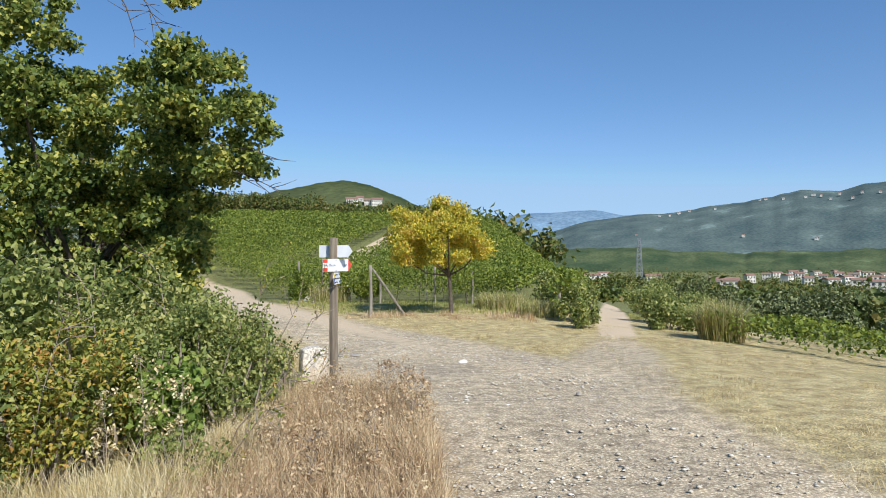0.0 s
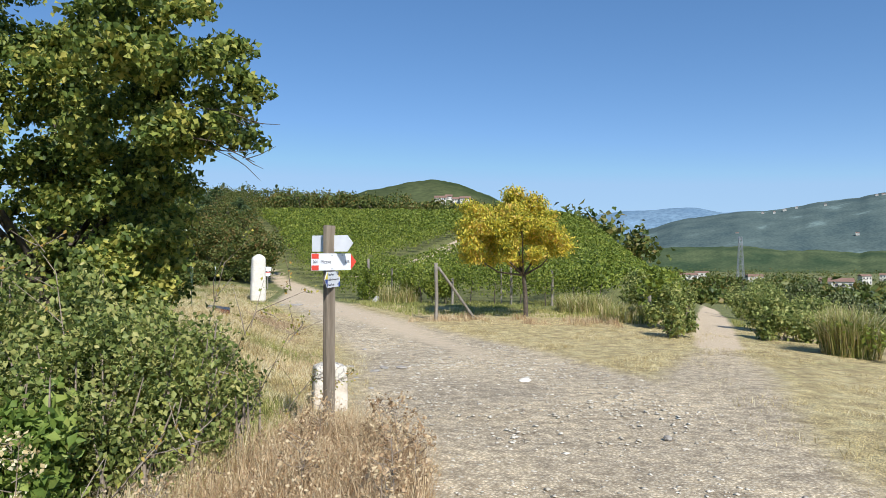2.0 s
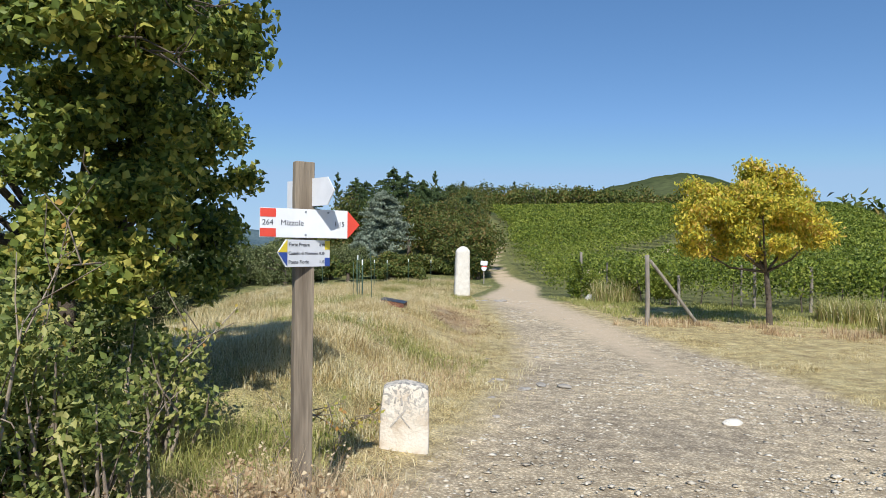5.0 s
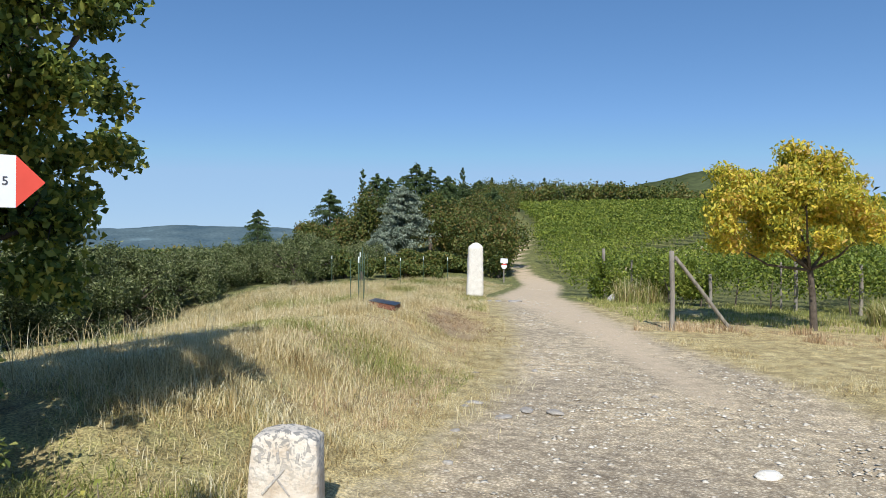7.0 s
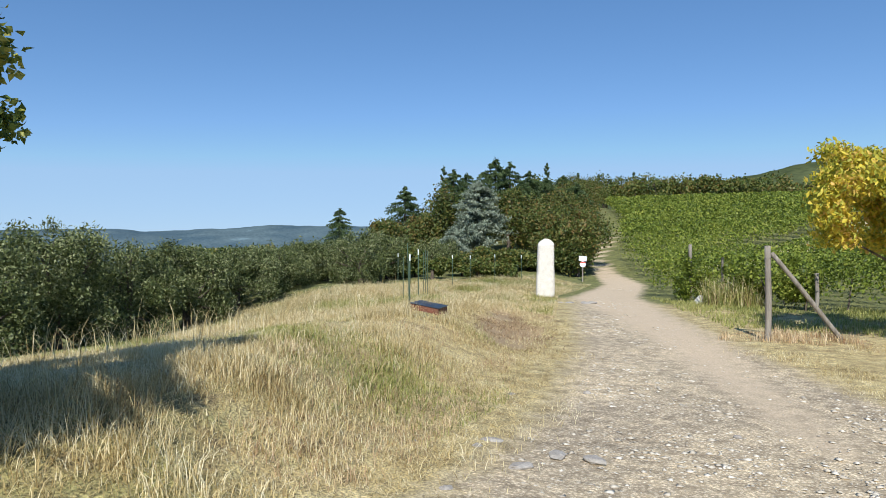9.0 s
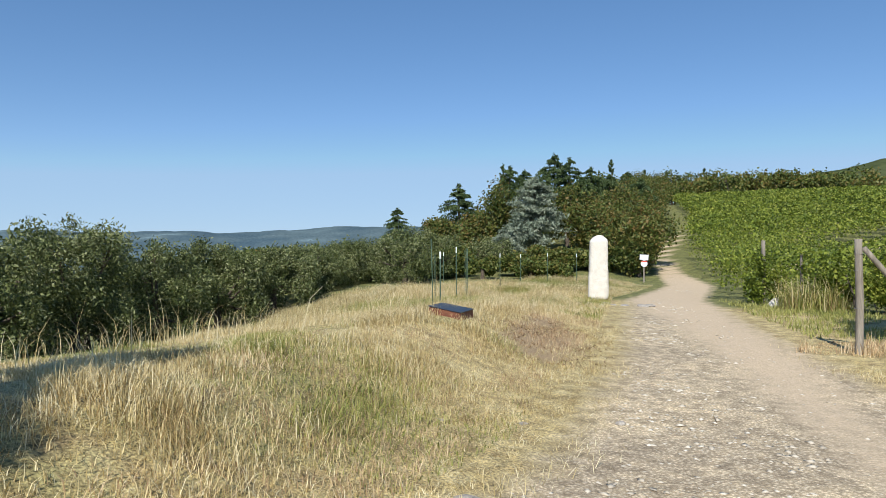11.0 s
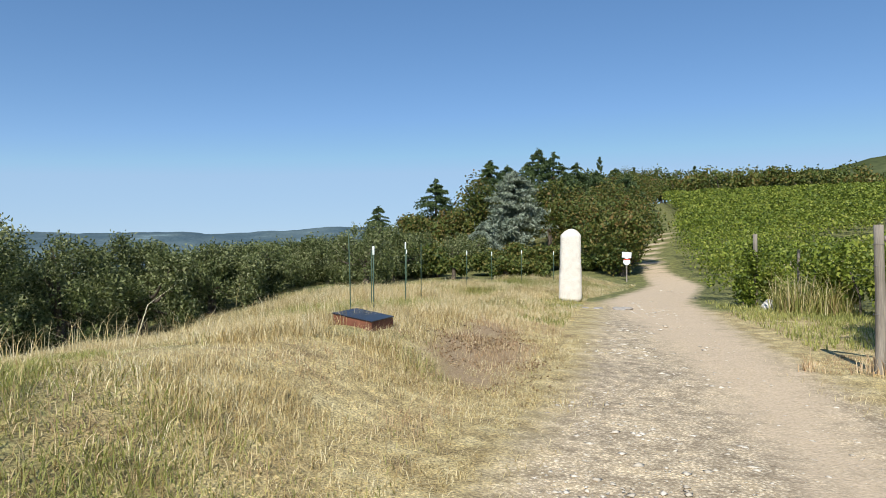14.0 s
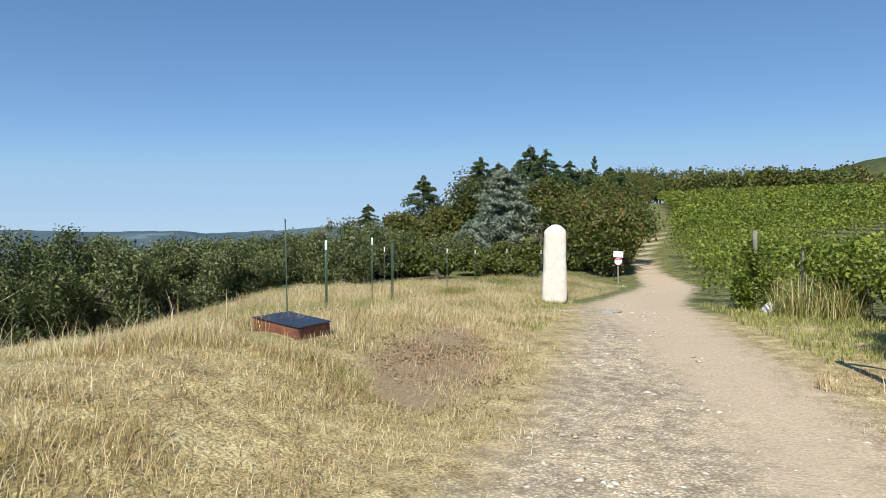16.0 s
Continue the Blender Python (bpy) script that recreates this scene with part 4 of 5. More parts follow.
def vineyard():
    r = np.random.default_rng(99)
    label = "leafy green trained vine row on the slope"
    # lower block, facing the fence corner
    for k, yy in enumerate((30.6, 33.2, 35.8, 38.4, 41.0, 43.6, 46.2, 48.8, 51.4)):
        x0 = track_x(yy + 1.2) + (4.0 if k == 0 else 1.7)
        x1 = 3.2 + 0.045 * (yy - 30)
        vine_row((x0, yy + 1.2), (x1, yy - 0.6), 1.7, label, 330 if k < 2 else 210, 0.11 if k < 2 else 0.115, r, k < 1, wide=0.38, low=0.2)
    # upper block across the slope, parted by the hill track
    yy = 54.0
    while yy < 124:
        leaf = 0.165 + 0.0022 * (yy - 54)
        dense = 140 - 0.8 * (yy - 54)
        h0 = hill_x(yy)
        vine_row((track_x(yy + 4) + 1.5, yy + 4.0), (h0 - 1.9, yy), 1.75, label, dense, leaf, r, wide=0.5, low=0.6)
        vine_row((h0 + 2.2, yy), (h0 + 13 + 0.05 * yy, yy - 3.0), 1.75, label, dense, leaf, r, wide=0.5, low=0.6)
        yy += 2.6
    # rows running away down the ridge, and beside the side path
    for k in range(4):
        a, b = 3.6 - 1.0 * k * 1.9 + 0.6, 22.6 + 6.4 * (k > 0) + 0.8 * k
        if k:
            a = 3.4 - 2.0 * (k - 1) + 1.2
        vine_row((a, b), (a + 0.20 * 75, b + 75), 1.75, "vine row running away beside the side path", 80, 0.18, r)
    for k in range(3):
        vine_row((8.1 + 1.9 * k - 0.6, 19.6 + 1.6 * k), (17.5 + 2.2 * k, 3.5 + 1.6 * k), 0.85, "low dark vine row with orange leaves along wires", 150, 0.12, r, low=0.08)


vineyard()


# ---- woods ----
def scattered_trees(name, spots, label, category, group, mat, seed, leaves_n, leaf):
    r = np.random.default_rng(seed)
    for x, y, rad, hh in spots:
        c, q = lumps(14, (rad, rad), hh, r, hh * 0.08)
        crown_tree(name, (x, y, land1(x, y)), label, category, hh * 0.35, 0.05 * rad + 0.05, c, q, leaves_n, leaf, leaf * 0.75, mat, r, group, limbs=4, shell=0.35)


r_w = np.random.default_rng(314)
edge = []
for k in range(110):
    x = -80 + (k // 2) * 1.9 + r_w.normal(0, 0.9)
    y = 129 + 0.10 * x + (k % 2) * 6 + r_w.normal(0, 1.5)
    if x > 0:
        continue
    edge.append((x, y, r_w.uniform(2.6, 3.8), (float(np.interp(x, (-60, -32, -19, 0), (5.6, 4.8, 2.9, 2.6))) + (k % 2) * 0.8) * r_w.uniform(0.8, 1.2)))
scattered_trees("wood_edge_tree", edge, "scrubby mixed green tree at the wood edge above the vineyard", "tree", "wood edge trees", M_WOOD, 11, 850, 0.46)


def to_top(spots):
    """Spots given by the height of their tops above the datum."""
    return [(x, y, rad, top - land1(x, y)) for x, y, top, rad in spots]


by_track = [(-18.1, 45.4, 3.4, 1.6), (-17.0, 44.0, 3.0, 1.3), (-19.8, 46.9, 3.3, 1.9), (-18.9, 48.6, 3.9, 1.7), (-22.0, 50.3, 4.6, 2.0), (-23.6, 56.0, 5.2, 2.1), (-26.7, 62, 6.4, 2.3), (-30.6, 70, 7.8, 2.6), (-34.6, 79, 9.4, 3), (-38.6, 88, 10.8, 3), (-43, 98, 12, 3), (-48, 106, 13, 3.2), (-52, 113, 14, 3.2), (-57, 120, 14.5, 3.2), (-63, 128, 15, 3.4)]
scattered_trees("copse_tree", to_top(by_track), "dense bushy tree turning brown beside the track", "tree", "copse trees", M_BROWNED, 12, 4600, 0.175)
broad = [(-31.9, 50.5, 6.3, 2.1), (-28.9, 55.4, 6.1, 1.9), (-27.6, 57.4, 5.4, 2.2), (-25.9, 52.6, 4.5, 1.8), (-31.5, 48.2, 4.3, 1.7), (-34.4, 46.8, 3.3, 1.6), (-31.0, 44.6, 2.9, 1.4), (-36.7, 53.0, 4.2, 1.7), (-33.9, 55.4, 5.1, 2.1), (-29.6, 63.2, 5.5, 2.1), (-31.0, 55.1, 4.7, 2.1), (-33.2, 70.4, 6.7, 2.3), (-40, 58, 4.4, 2.2), (-46, 66, 4.6, 2.6)]
scattered_trees("copse_tree", [(x, y, 1.05 * rad, 1.1 * hh) for x, y, rad, hh in to_top(broad)], "tall broad-leaved tree with a brownish green crown", "tree", "copse trees", M_BROWNED, 13, 4200, 0.2)
low = [(-24.3, 38.5, 1.3, 1.3), (-22.9, 41.1, 1.2, 1.4), (-24.4, 45.1, 1.4, 1.5), (-21.9, 44.4, 1.3, 1.4), (-21.4, 46.0, 1.1, 1.4), (-24.8, 36.6, 1.3, 1.1), (-22.4, 37.6, 0.9, 1.0), (-20.5, 39.2, 0.7, 1.1), (-19.5, 40.0, 0.5, 0.9), (-20.2, 45.5, 0.9, 1.1), (-28.5, 42.5, 1.9, 1.5), (-30.0, 40.5, 1.7, 1.5), (-33, 43, 2.0, 1.6)]
scattered_trees("low_copse_tree", to_top(low), "low rounded green tree at the foot of the copse", "tree", "copse trees", M_WOOD, 14, 3600, 0.15)
r_c = np.random.default_rng(8)


def conifers(name, spots, label, group, mat, n, **kw):
    for x, y, top, rad in spots:
        z = land1(x, y)
        conifer(name, (x, y, z), label, top - z, rad, n, mat, r_c, group, **kw)


conifers("blue_spruce", [(-27.6, 49.3, 5.95, 2.5)], "broad blue-grey spruce in the copse", "", M_SPRUCE, 17000, needle=0.3, slim=0.45, droop=0.1)
conifers("blue_spruce", [(-26.6, 45.0, 2.5, 2.0)], "low spreading blue-grey spruce in the copse", "", M_SPRUCE, 8000, needle=0.24, slim=0.6)
conifers("fir_tree", [(-34.7, 49.3, 6.0, 2.6), (-35.9, 63.9, 9.9, 3.0), (-33.7, 63.0, 9.2, 2.9), (-37.3, 72.6, 9.5, 3.0), (-42.7, 90.3, 10.9, 3.0), (-40.3, 68.1, 9.2, 2.8), (-61.6, 67.5, 6.1, 2.6), (-39.7, 80.5, 9.6, 2.8), (-34.3, 55.1, 7.8, 2.7), (-38.1, 62.2, 8.4, 2.7), (-30.6, 60.0, 7.0, 2.7), (-28.4, 66.0, 7.2, 2.6)], "dark green fir tree in the copse", "fir trees", M_FIR, 9000, needle=0.27, slim=0.6)
conifers("cypress", [(-58.2, 84.2, 12.6, 0.8), (-57.3, 111.9, 15.8, 0.8), (-62.7, 133.9, 16.4, 0.8), (-63.9, 146.2, 17.2, 0.8), (-58.1, 151.5, 17.8, 0.8), (-49, 140, 14.8, 0.7), (-43, 139, 14.4, 0.7)], "slender dark cypress rising above the wood", "cypresses", M_FIR, 1800, droop=-0.9, slim=0.35, needle=0.45)


# ---- right of the track: bushes, reeds, lone tree ----
side_bushes = [(4.3, 20.9, 0.5, 1.1), (4.5, 22.9, 0.7, 1.4), (4.9, 26.2, 0.85, 1.5), (4.7, 29.6, 1.0, 1.7), (6.0, 28.5, 0.6, 1.3), (6.9, 35.0, 1.0, 1.7), (8.0, 40.5, 1.2, 1.9), (7.5, 24.0, 0.7, 1.3), (7.0, 21.6, 0.5, 1.0), (7.9, 21.9, 0.7, 1.2), (12.5, 40.7, 1.5, 3.0), (9.3, 24.9, 0.95, 1.3), (9.1, 31.3, 0.8, 1.5), (11.9, 34.6, 1.4, 2.2), (11.3, 28.4, 1.0, 1.2)]
r_b = np.random.default_rng(61)
for x, y, rad, hh in side_bushes:
    c, q = lumps(14, (rad, rad), hh, r_b)
    shrub("field_shrub", (x, y, land1(x, y)), "rough dark green shrub beside the side path", "shrub", c, q, int(2600 * rad), 0.12, 0.07, M_HEDGE, r_b, "field shrubs", 8)
meadow = [(15.2, 35.4, -0.5, 1.5), (19.4, 41.2, -0.5, 2.0), (23.0, 45.0, -0.5, 2.0), (13.6, 30.7, -0.7, 1.2), (29.3, 53.0, -0.6, 2.2), (29.1, 48.5, -0.4, 2.1), (18.7, 36.0, -1.1, 1.5), (21.2, 36.9, -1.3, 1.6), (20.9, 51.5, -0.7, 1.9), (24.7, 66.1, -0.5, 2.3), (26, 38, -1.6, 1.6), (33, 60, -0.9, 2.2), (17.5, 58, -0.6, 2.0)]
scattered_trees("meadow_tree", to_top(meadow), "grey-green bushy tree on the meadow below the side path", "tree", "valley trees", M_OLIVE, 19, 2200, 0.22)
far_trees = [(17.5, 112, 3.6, 8.0), (28, 118, 2.5, 3.5), (34, 150, 3, 6), (46, 160, 3, 5), (50, 120, 3, 5), (62, 175, 4, 6), (70, 140, 4, 5), (60, 230, 4, 8), (85, 210, 4, 7), (95, 170, 4, 6), (40, 60, 3, 3.6), (52, 75, 3, 4), (66, 90, 3, 4), (30, 48, 2.4, 3), (75, 110, 3, 4), (90, 130, 3.5, 5)]
for k in range(60):
    a, d = radians(r_b.uniform(8, 36)), r_b.uniform(180, 650)
    far_trees.append((math.sin(a) * d, math.cos(a) * d, r_b.uniform(3, 6), r_b.uniform(4, 9)))
scattered_trees("field_tree", far_trees, "dark green field tree on the valley slope", "tree", "valley trees", M_WOOD, 17, 400, 0.9)


# ---- houses and pylon in the valley ----
def house(x, y, w, d, hgt, rz, label, sink=0.0, storeys=2, bays=4):
    z = land1(x, y) + sink
    t = thing("house", (x, y, z), label, "house", "valley houses", rz=rz)
    bm = bmesh.new()
    box(bm, (w, d, hgt + 3), pose(0, 0, hgt / 2 - 1.5))
    part("wall", bm, M_WALL, t)
    bm = bmesh.new()
    e, rise = 0.5, 0.22 * d
    v = [bm.verts.new(p) for p in ((-w / 2 - e, -d / 2 - e, hgt), (w / 2 + e, -d / 2 - e, hgt), (w / 2 + e, d / 2 + e, hgt), (-w / 2 - e, d / 2 + e, hgt), (-w / 2 - e, 0, hgt + rise), (w / 2 + e, 0, hgt + rise))]
    for f in ((0, 1, 5, 4), (2, 3, 4, 5), (1, 2, 5), (3, 0, 4), (3, 2, 1, 0)):
        bm.faces.new([v[i] for i in f])
    part("roof", bm, M_ROOF, t)
    for s in range(storeys):
        for b in range(bays):
            bm = bmesh.new()
            box(bm, (0.11 * w / bays * 4, 0.12, hgt / storeys * 0.5), pose(-w / 2 + (b + 0.5) * w / bays, -d / 2 - 0.03, hgt / storeys * (s + 0.5)))
            part("window", bm, M_GLASS, t)
    return t


def polar(az, d):
    return math.sin(radians(az)) * d, math.cos(radians(az)) * d


house(*polar(22.6, 430), 16, 9, 7, -20, "large pale farmhouse with a clay tile roof", storeys=2, bays=5)
r_h = np.random.default_rng(3)
for az, d in ((24.4, 720), (25.6, 860), (26.3, 980), (27.0, 760), (27.8, 900), (28.4, 700), (28.9, 1050), (29.4, 820), (29.9, 660), (30.4, 960), (30.8, 740), (31.3, 860), (31.8, 620), (32.2, 1000), (32.6, 780), (33.1, 900), (33.6, 680), (34.2, 840), (27.4, 1150), (30.1, 1200), (31.6, 1120), (12.4, 640), (13.4, 760), (17.2, 560), (32.9, 560), (34.8, 980), (28.1, 1250), (33.9, 1150)):
    house(*polar(az, d), r_h.uniform(8, 15), r_h.uniform(7, 9), r_h.uniform(5.5, 8), r_h.uniform(-40, 40), "small pale village house with a clay roof", storeys=2, bays=3)


def hill_house(az, d, z, w, hgt):
    x, y = polar(az, d)
    house(x, y, 0.75 * w, 9, 0.7 * hgt, -az * 1.0, "white villa on the wooded hill", sink=z - land1(x, y), bays=5)


def side_height(az, t):
    crest = float(np.interp(az, [p[0] for p in SIDE_CREST], [p[1] for p in SIDE_CREST]))
    return -60 + (crest + 60) * float(sm(0, 1, t)) ** 0.9


for az, t, w in ((17.8, 0.78, 14), (18.6, 0.76, 12), (19.3, 0.79, 18), (20.1, 0.8, 14), (22.0, 0.77, 12), (25.2, 0.82, 14), (25.6, 0.81, 16), (26.8, 0.76, 12), (28.3, 0.72, 14), (28.8, 0.75, 20), (29.3, 0.74, 12), (29.9, 0.7, 14), (30.5, 0.77, 12), (31.3, 0.68, 14), (31.9, 0.72, 14), (16.0, 0.5, 14), (24.0, 0.42, 14), (29.0, 0.36, 18), (33.0, 0.7, 14), (34.0, 0.6, 14)):
    x, y = polar(az, 3300 - 1500 * (1 - t))
    house(x, y, 0.7 * w, 8, 5.5, -az, "distant white house on the mountain side", sink=side_height(az, t) - land1(x, y) - 1, bays=3)
for az, d, z, w, hgt in ((-9.0, 560, 44, 8, 5), (-7.7, 540, 43, 12, 6.5), (-7.0, 556, 44, 7, 8.5), (-6.3, 545, 43, 9, 5.5), (-5.6, 538, 42, 11, 7)):
    hill_house(az, d, z, w, hgt)


def pylon():
    x, y = polar(16.2, 300)
    z = land1(x, y)
    t = thing("power_pylon", (x, y, z), "tall grey steel lattice power pylon", "pylon")
    hh, legs = 24.0, []
    for sx in (-1, 1):
        for sy in (-1, 1):
            legs.append([((sx * 1.5, sy * 1.5, -0.5), 0.14), ((sx * 0.5, sy * 0.5, hh), 0.1)])
    for leg in legs:
        part("leg", tubes("leg", [leg], M_STEEL, 5), parent=t)
    braces = []
    for k in range(12):
        za, zb = hh * k / 12, hh * (k + 1) / 12
        wa, wb = 1.5 - k / 12, 1.5 - (k + 1) / 12
        for c, s in ((1, 0), (0, 1), (-1, 0), (0, -1)):
            pa = [(c * wa - s * wa, s * wa + c * wa, za), (c * wb + s * wb, s * wb - c * wb, zb)]
            pb = [(c * wa + s * wa, s * wa - c * wa, za), (c * wb - s * wb, s * wb + c * wb, zb)]
            braces += [[(pa[0], 0.06), (pa[1], 0.06)], [(pb[0], 0.06), (pb[1], 0.06)]]
    part("bracing", tubes("bracing", braces, M_STEEL, 4), parent=t)


pylon()


# ---- woods and hedges too far off to tell apart ----
def valley_woods():
    r = np.random.default_rng(71)
    pts = []
    for _ in range(1100):
        a, d = radians(r.uniform(3, 40)), 160 + 1700 * r.random() ** 1.5
        x, y = math.sin(a) * d, math.cos(a) * d
        s = r.uniform(2.5, 6) * (1 + d / 1500)
        c = r.normal(size=(36, 3)) * np.array([s * 0.6, s * 0.6, s * 0.35])
        c[:, 2] = np.abs(c[:, 2]) + s * 0.1
        pts.append(c + np.array([x, y, land1(x, y)]))
    for _ in range(500):
        a, d = radians(r.uniform(-95, -48)), 260 + 900 * r.random() ** 1.3
        x, y = math.sin(a) * d, math.cos(a) * d
        s = r.uniform(2.0, 4) * (1 + d / 1500)
        c = r.normal(size=(40, 3)) * np.array([s * 0.6, s * 0.6, s * 0.35])
        c[:, 2] = np.abs(c[:, 2]) * 0.8
        pts.append(c + np.array([x, y, land1(x, y)]))
    p = np.concatenate(pts)
    ob = new("valley_woods", leaves("valley_woods", p, 1.6, 1.3, M_WOOD, r=r))
    tagged(ob, "dark green scattered woods and hedges on the valley floor", "woods", kind="stuff")


valley_woods()


# ---- small things by the track ----
def trail_marker():
    px, py = -15.5, 41.6
    z = land1(px, py)
    t = thing("trail_marker", (px, py, z), "thin post with a white and red round waymark by a bush", "waymark", rz=40)
    part("pole", tubes("pole", [[((0, 0, -0.2), 0.035), ((0, 0, 1.15), 0.032), ((0, 0, 1.16), 0.001)]], M_GREY_WOOD, 8), parent=t)
    bm = bmesh.new()
    box(bm, (0.42, 0.03, 0.26), pose(0, -0.04, 1.22, 0, 4, 0), 0.012)
    part("upper_plate", bm, M_PLATE, t, "white painted plate")
    bm = bmesh.new()
    bmesh.ops.create_cone(bm, segments=20, radius1=0.16, radius2=0.16, depth=0.02, cap_ends=True, matrix=pose(0, -0.045, 0.92, 90))
    part("lower_disc", bm, M_PLATE, t, "round white plate")
    bm = bmesh.new()
    box(bm, (0.30, 0.012, 0.05), pose(0, -0.062, 1.02), 0.004)
    part("red_band", bm, M_RED, t)


trail_marker()


def stake(x, y, top, r0=0.014, tip=False, lean=0.0, mat=None):
    z = land1(x, y)
    t = thing("vine_stake", (x, y, z), "thin green garden stake standing in tall grass", "stake", "green stakes")
    hh, r0 = top - z, r0 * 0.75
    part("pole", tubes("pole", [[((0, 0, -0.25), r0), ((lean * 0.5, 0, hh * 0.5), r0), ((lean, 0, hh), r0), ((lean, 0, hh + 0.004), 0.001)]], mat or M_STAKE, 7), parent=t)
    if tip:
        part("tip", tubes("tip", [[((lean, 0, hh - 0.16), r0 * 1.35), ((lean, 0, hh + 0.01), r0 * 1.35), ((lean, 0, hh + 0.012), 0.001)]], M_STAKE_TIP, 7), parent=t, label="white plastic cap")


stake(-9.25, 20.65, 1.29, 0.013, lean=-0.06)
stake(-10.92, 22.58, 1.02, 0.022, True)
stake(-11.7, 23.2, 0.95, 0.014)
stake(-13.35, 25.78, 1.14, 0.02, True)
stake(-13.9, 26.9, 1.1, 0.013)
stake(-14.4, 27.4, 1.12, 0.013)
stake(-14.9, 27.9, 1.05, 0.013)
stake(-17.2, 32.6, 0.9, 0.02, True)
stake(-18.2, 35.3, 0.85, 0.02, True)
stake(-17.8, 36.8, 0.9, 0.018, True)
stake(-17.4, 38.6, 0.85, 0.018, True)
stake(-20.1, 32.3, 0.95, 0.02, True)


def stone(x, y, sx, sy, sz, name, label, seed, mat=None):
    bm = bmesh.new()
    bmesh.ops.create_icosphere(bm, subdivisions=3, radius=1.0)
    off = Vector((seed * 3.7, seed * 1.3, 0))
    for v in bm.verts:
        v.co = v.co * (1 + 0.28 * noise.noise(v.co * 1.5 + off) + 0.1 * noise.noise(v.co * 5 + off))
        v.co = Vector((v.co.x * sx, v.co.y * sy, v.co.z * sz))
    ob = part(name, bm, mat or M_WHITE_STONE)
    ob.matrix_world = pose(x, y, land1(x, y) - 0.03, 0, 0, seed * 47)
    return tagged(ob, label, "stone")


stone(0.38, 13.35, 0.12, 0.07, 0.05, "white_stone", "flat white stone lying in the gravel track", 1)
for k, (x, y) in enumerate(((-2.92, 14.56), (-2.29, 14.04), (-2.23, 14.55), (-1.92, 14.64))):
    stone(x, y, 0.11, 0.07, 0.03, "flat_stone", "flat grey stone bedded in trodden dry grass", 31 + k, M_GREY_STONE)
r_p = np.random.default_rng(52)
for k in range(16):
    q = r_p.random()
    x, y = -11.6 + 2.2 * q + r_p.normal(0, 0.25), 28.6 + 1.1 * q + r_p.normal(0, 0.3)
    stone(x, y, r_p.uniform(0.12, 0.26), r_p.uniform(0.1, 0.18), 0.05, "paving_stone", "flat grey stone bedded in front of the standing stone", 60 + k, M_GREY_STONE)
stone(-6.35, 31.9, 0.34, 0.24, 0.30, "boundary_stone", "pale block of stone at the foot of the vines", 2)
for k, (x, y, s) in enumerate(((-3.97, 16.56, 0.07), (-4.5, 15.9, 0.06), (-2.4, 13.2, 0.06), (-2.9, 14.3, 0.07), (-3.4, 14.0, 0.05), (-1.9, 12.2, 0.05), (-3.3, 17.3, 0.06), (1.9, 9.5, 0.06), (-1.2, 16.3, 0.05))):
    stone(x, y, s * 0.9, s * 0.7, s * 0.42, "loose_stone", "small grey stone half sunk in dry grass", 3 + k, M_GREY_STONE)

# end of the front vine row
r_e = np.random.default_rng(88)
for x, y, rad, hh in ((-6.95, 32.5, 0.65, 1.75), (-3.6, 31.6, 0.8, 1.7), (-5.0, 32.2, 0.6, 1.2)):
    c, q = lumps(12, (rad, rad), hh, r_e)
    shrub("vine_bush", (x, y, land1(x, y)), "bushy green vine plant at the row end", "vine", c, q, int(6200 * rad), 0.088, 0.07, M_VINE, r_e, "row end vines", 5)
for x, y, hh in ((-7.0, 32.6, 1.95), (-2.9, 30.9, 1.1), (-0.4, 30.7, 1.7)):
    t = thing("row_end_post", (x, y, land1(x, y)), "grey wooden post at the end of a vine row", "fence post", "field posts")
    log((0, 0, -0.3), (0.02, 0.0, hh), 0.06, 0.055, M_GREY_WOOD, "post", t)


# ---- grass, weeds and gravel ----
def spread(n, x0, x1, y0, y1, r):
    return r.uniform(x0, x1, n), r.uniform(y0, y1, n)


def ground_z(x, y):
    return land(x, y) - 0.03


def sow(name, label, category, x, y, keep, height, width, mat, lean, r):
    x, y = x[keep], y[keep]
    hh = height[keep] if isinstance(height, np.ndarray) else height
    me = blades(name, np.stack([x, y, ground_z(x, y)], 1), hh, width, mat, lean, r)
    return tagged(new(name, me), label, category, kind="stuff")


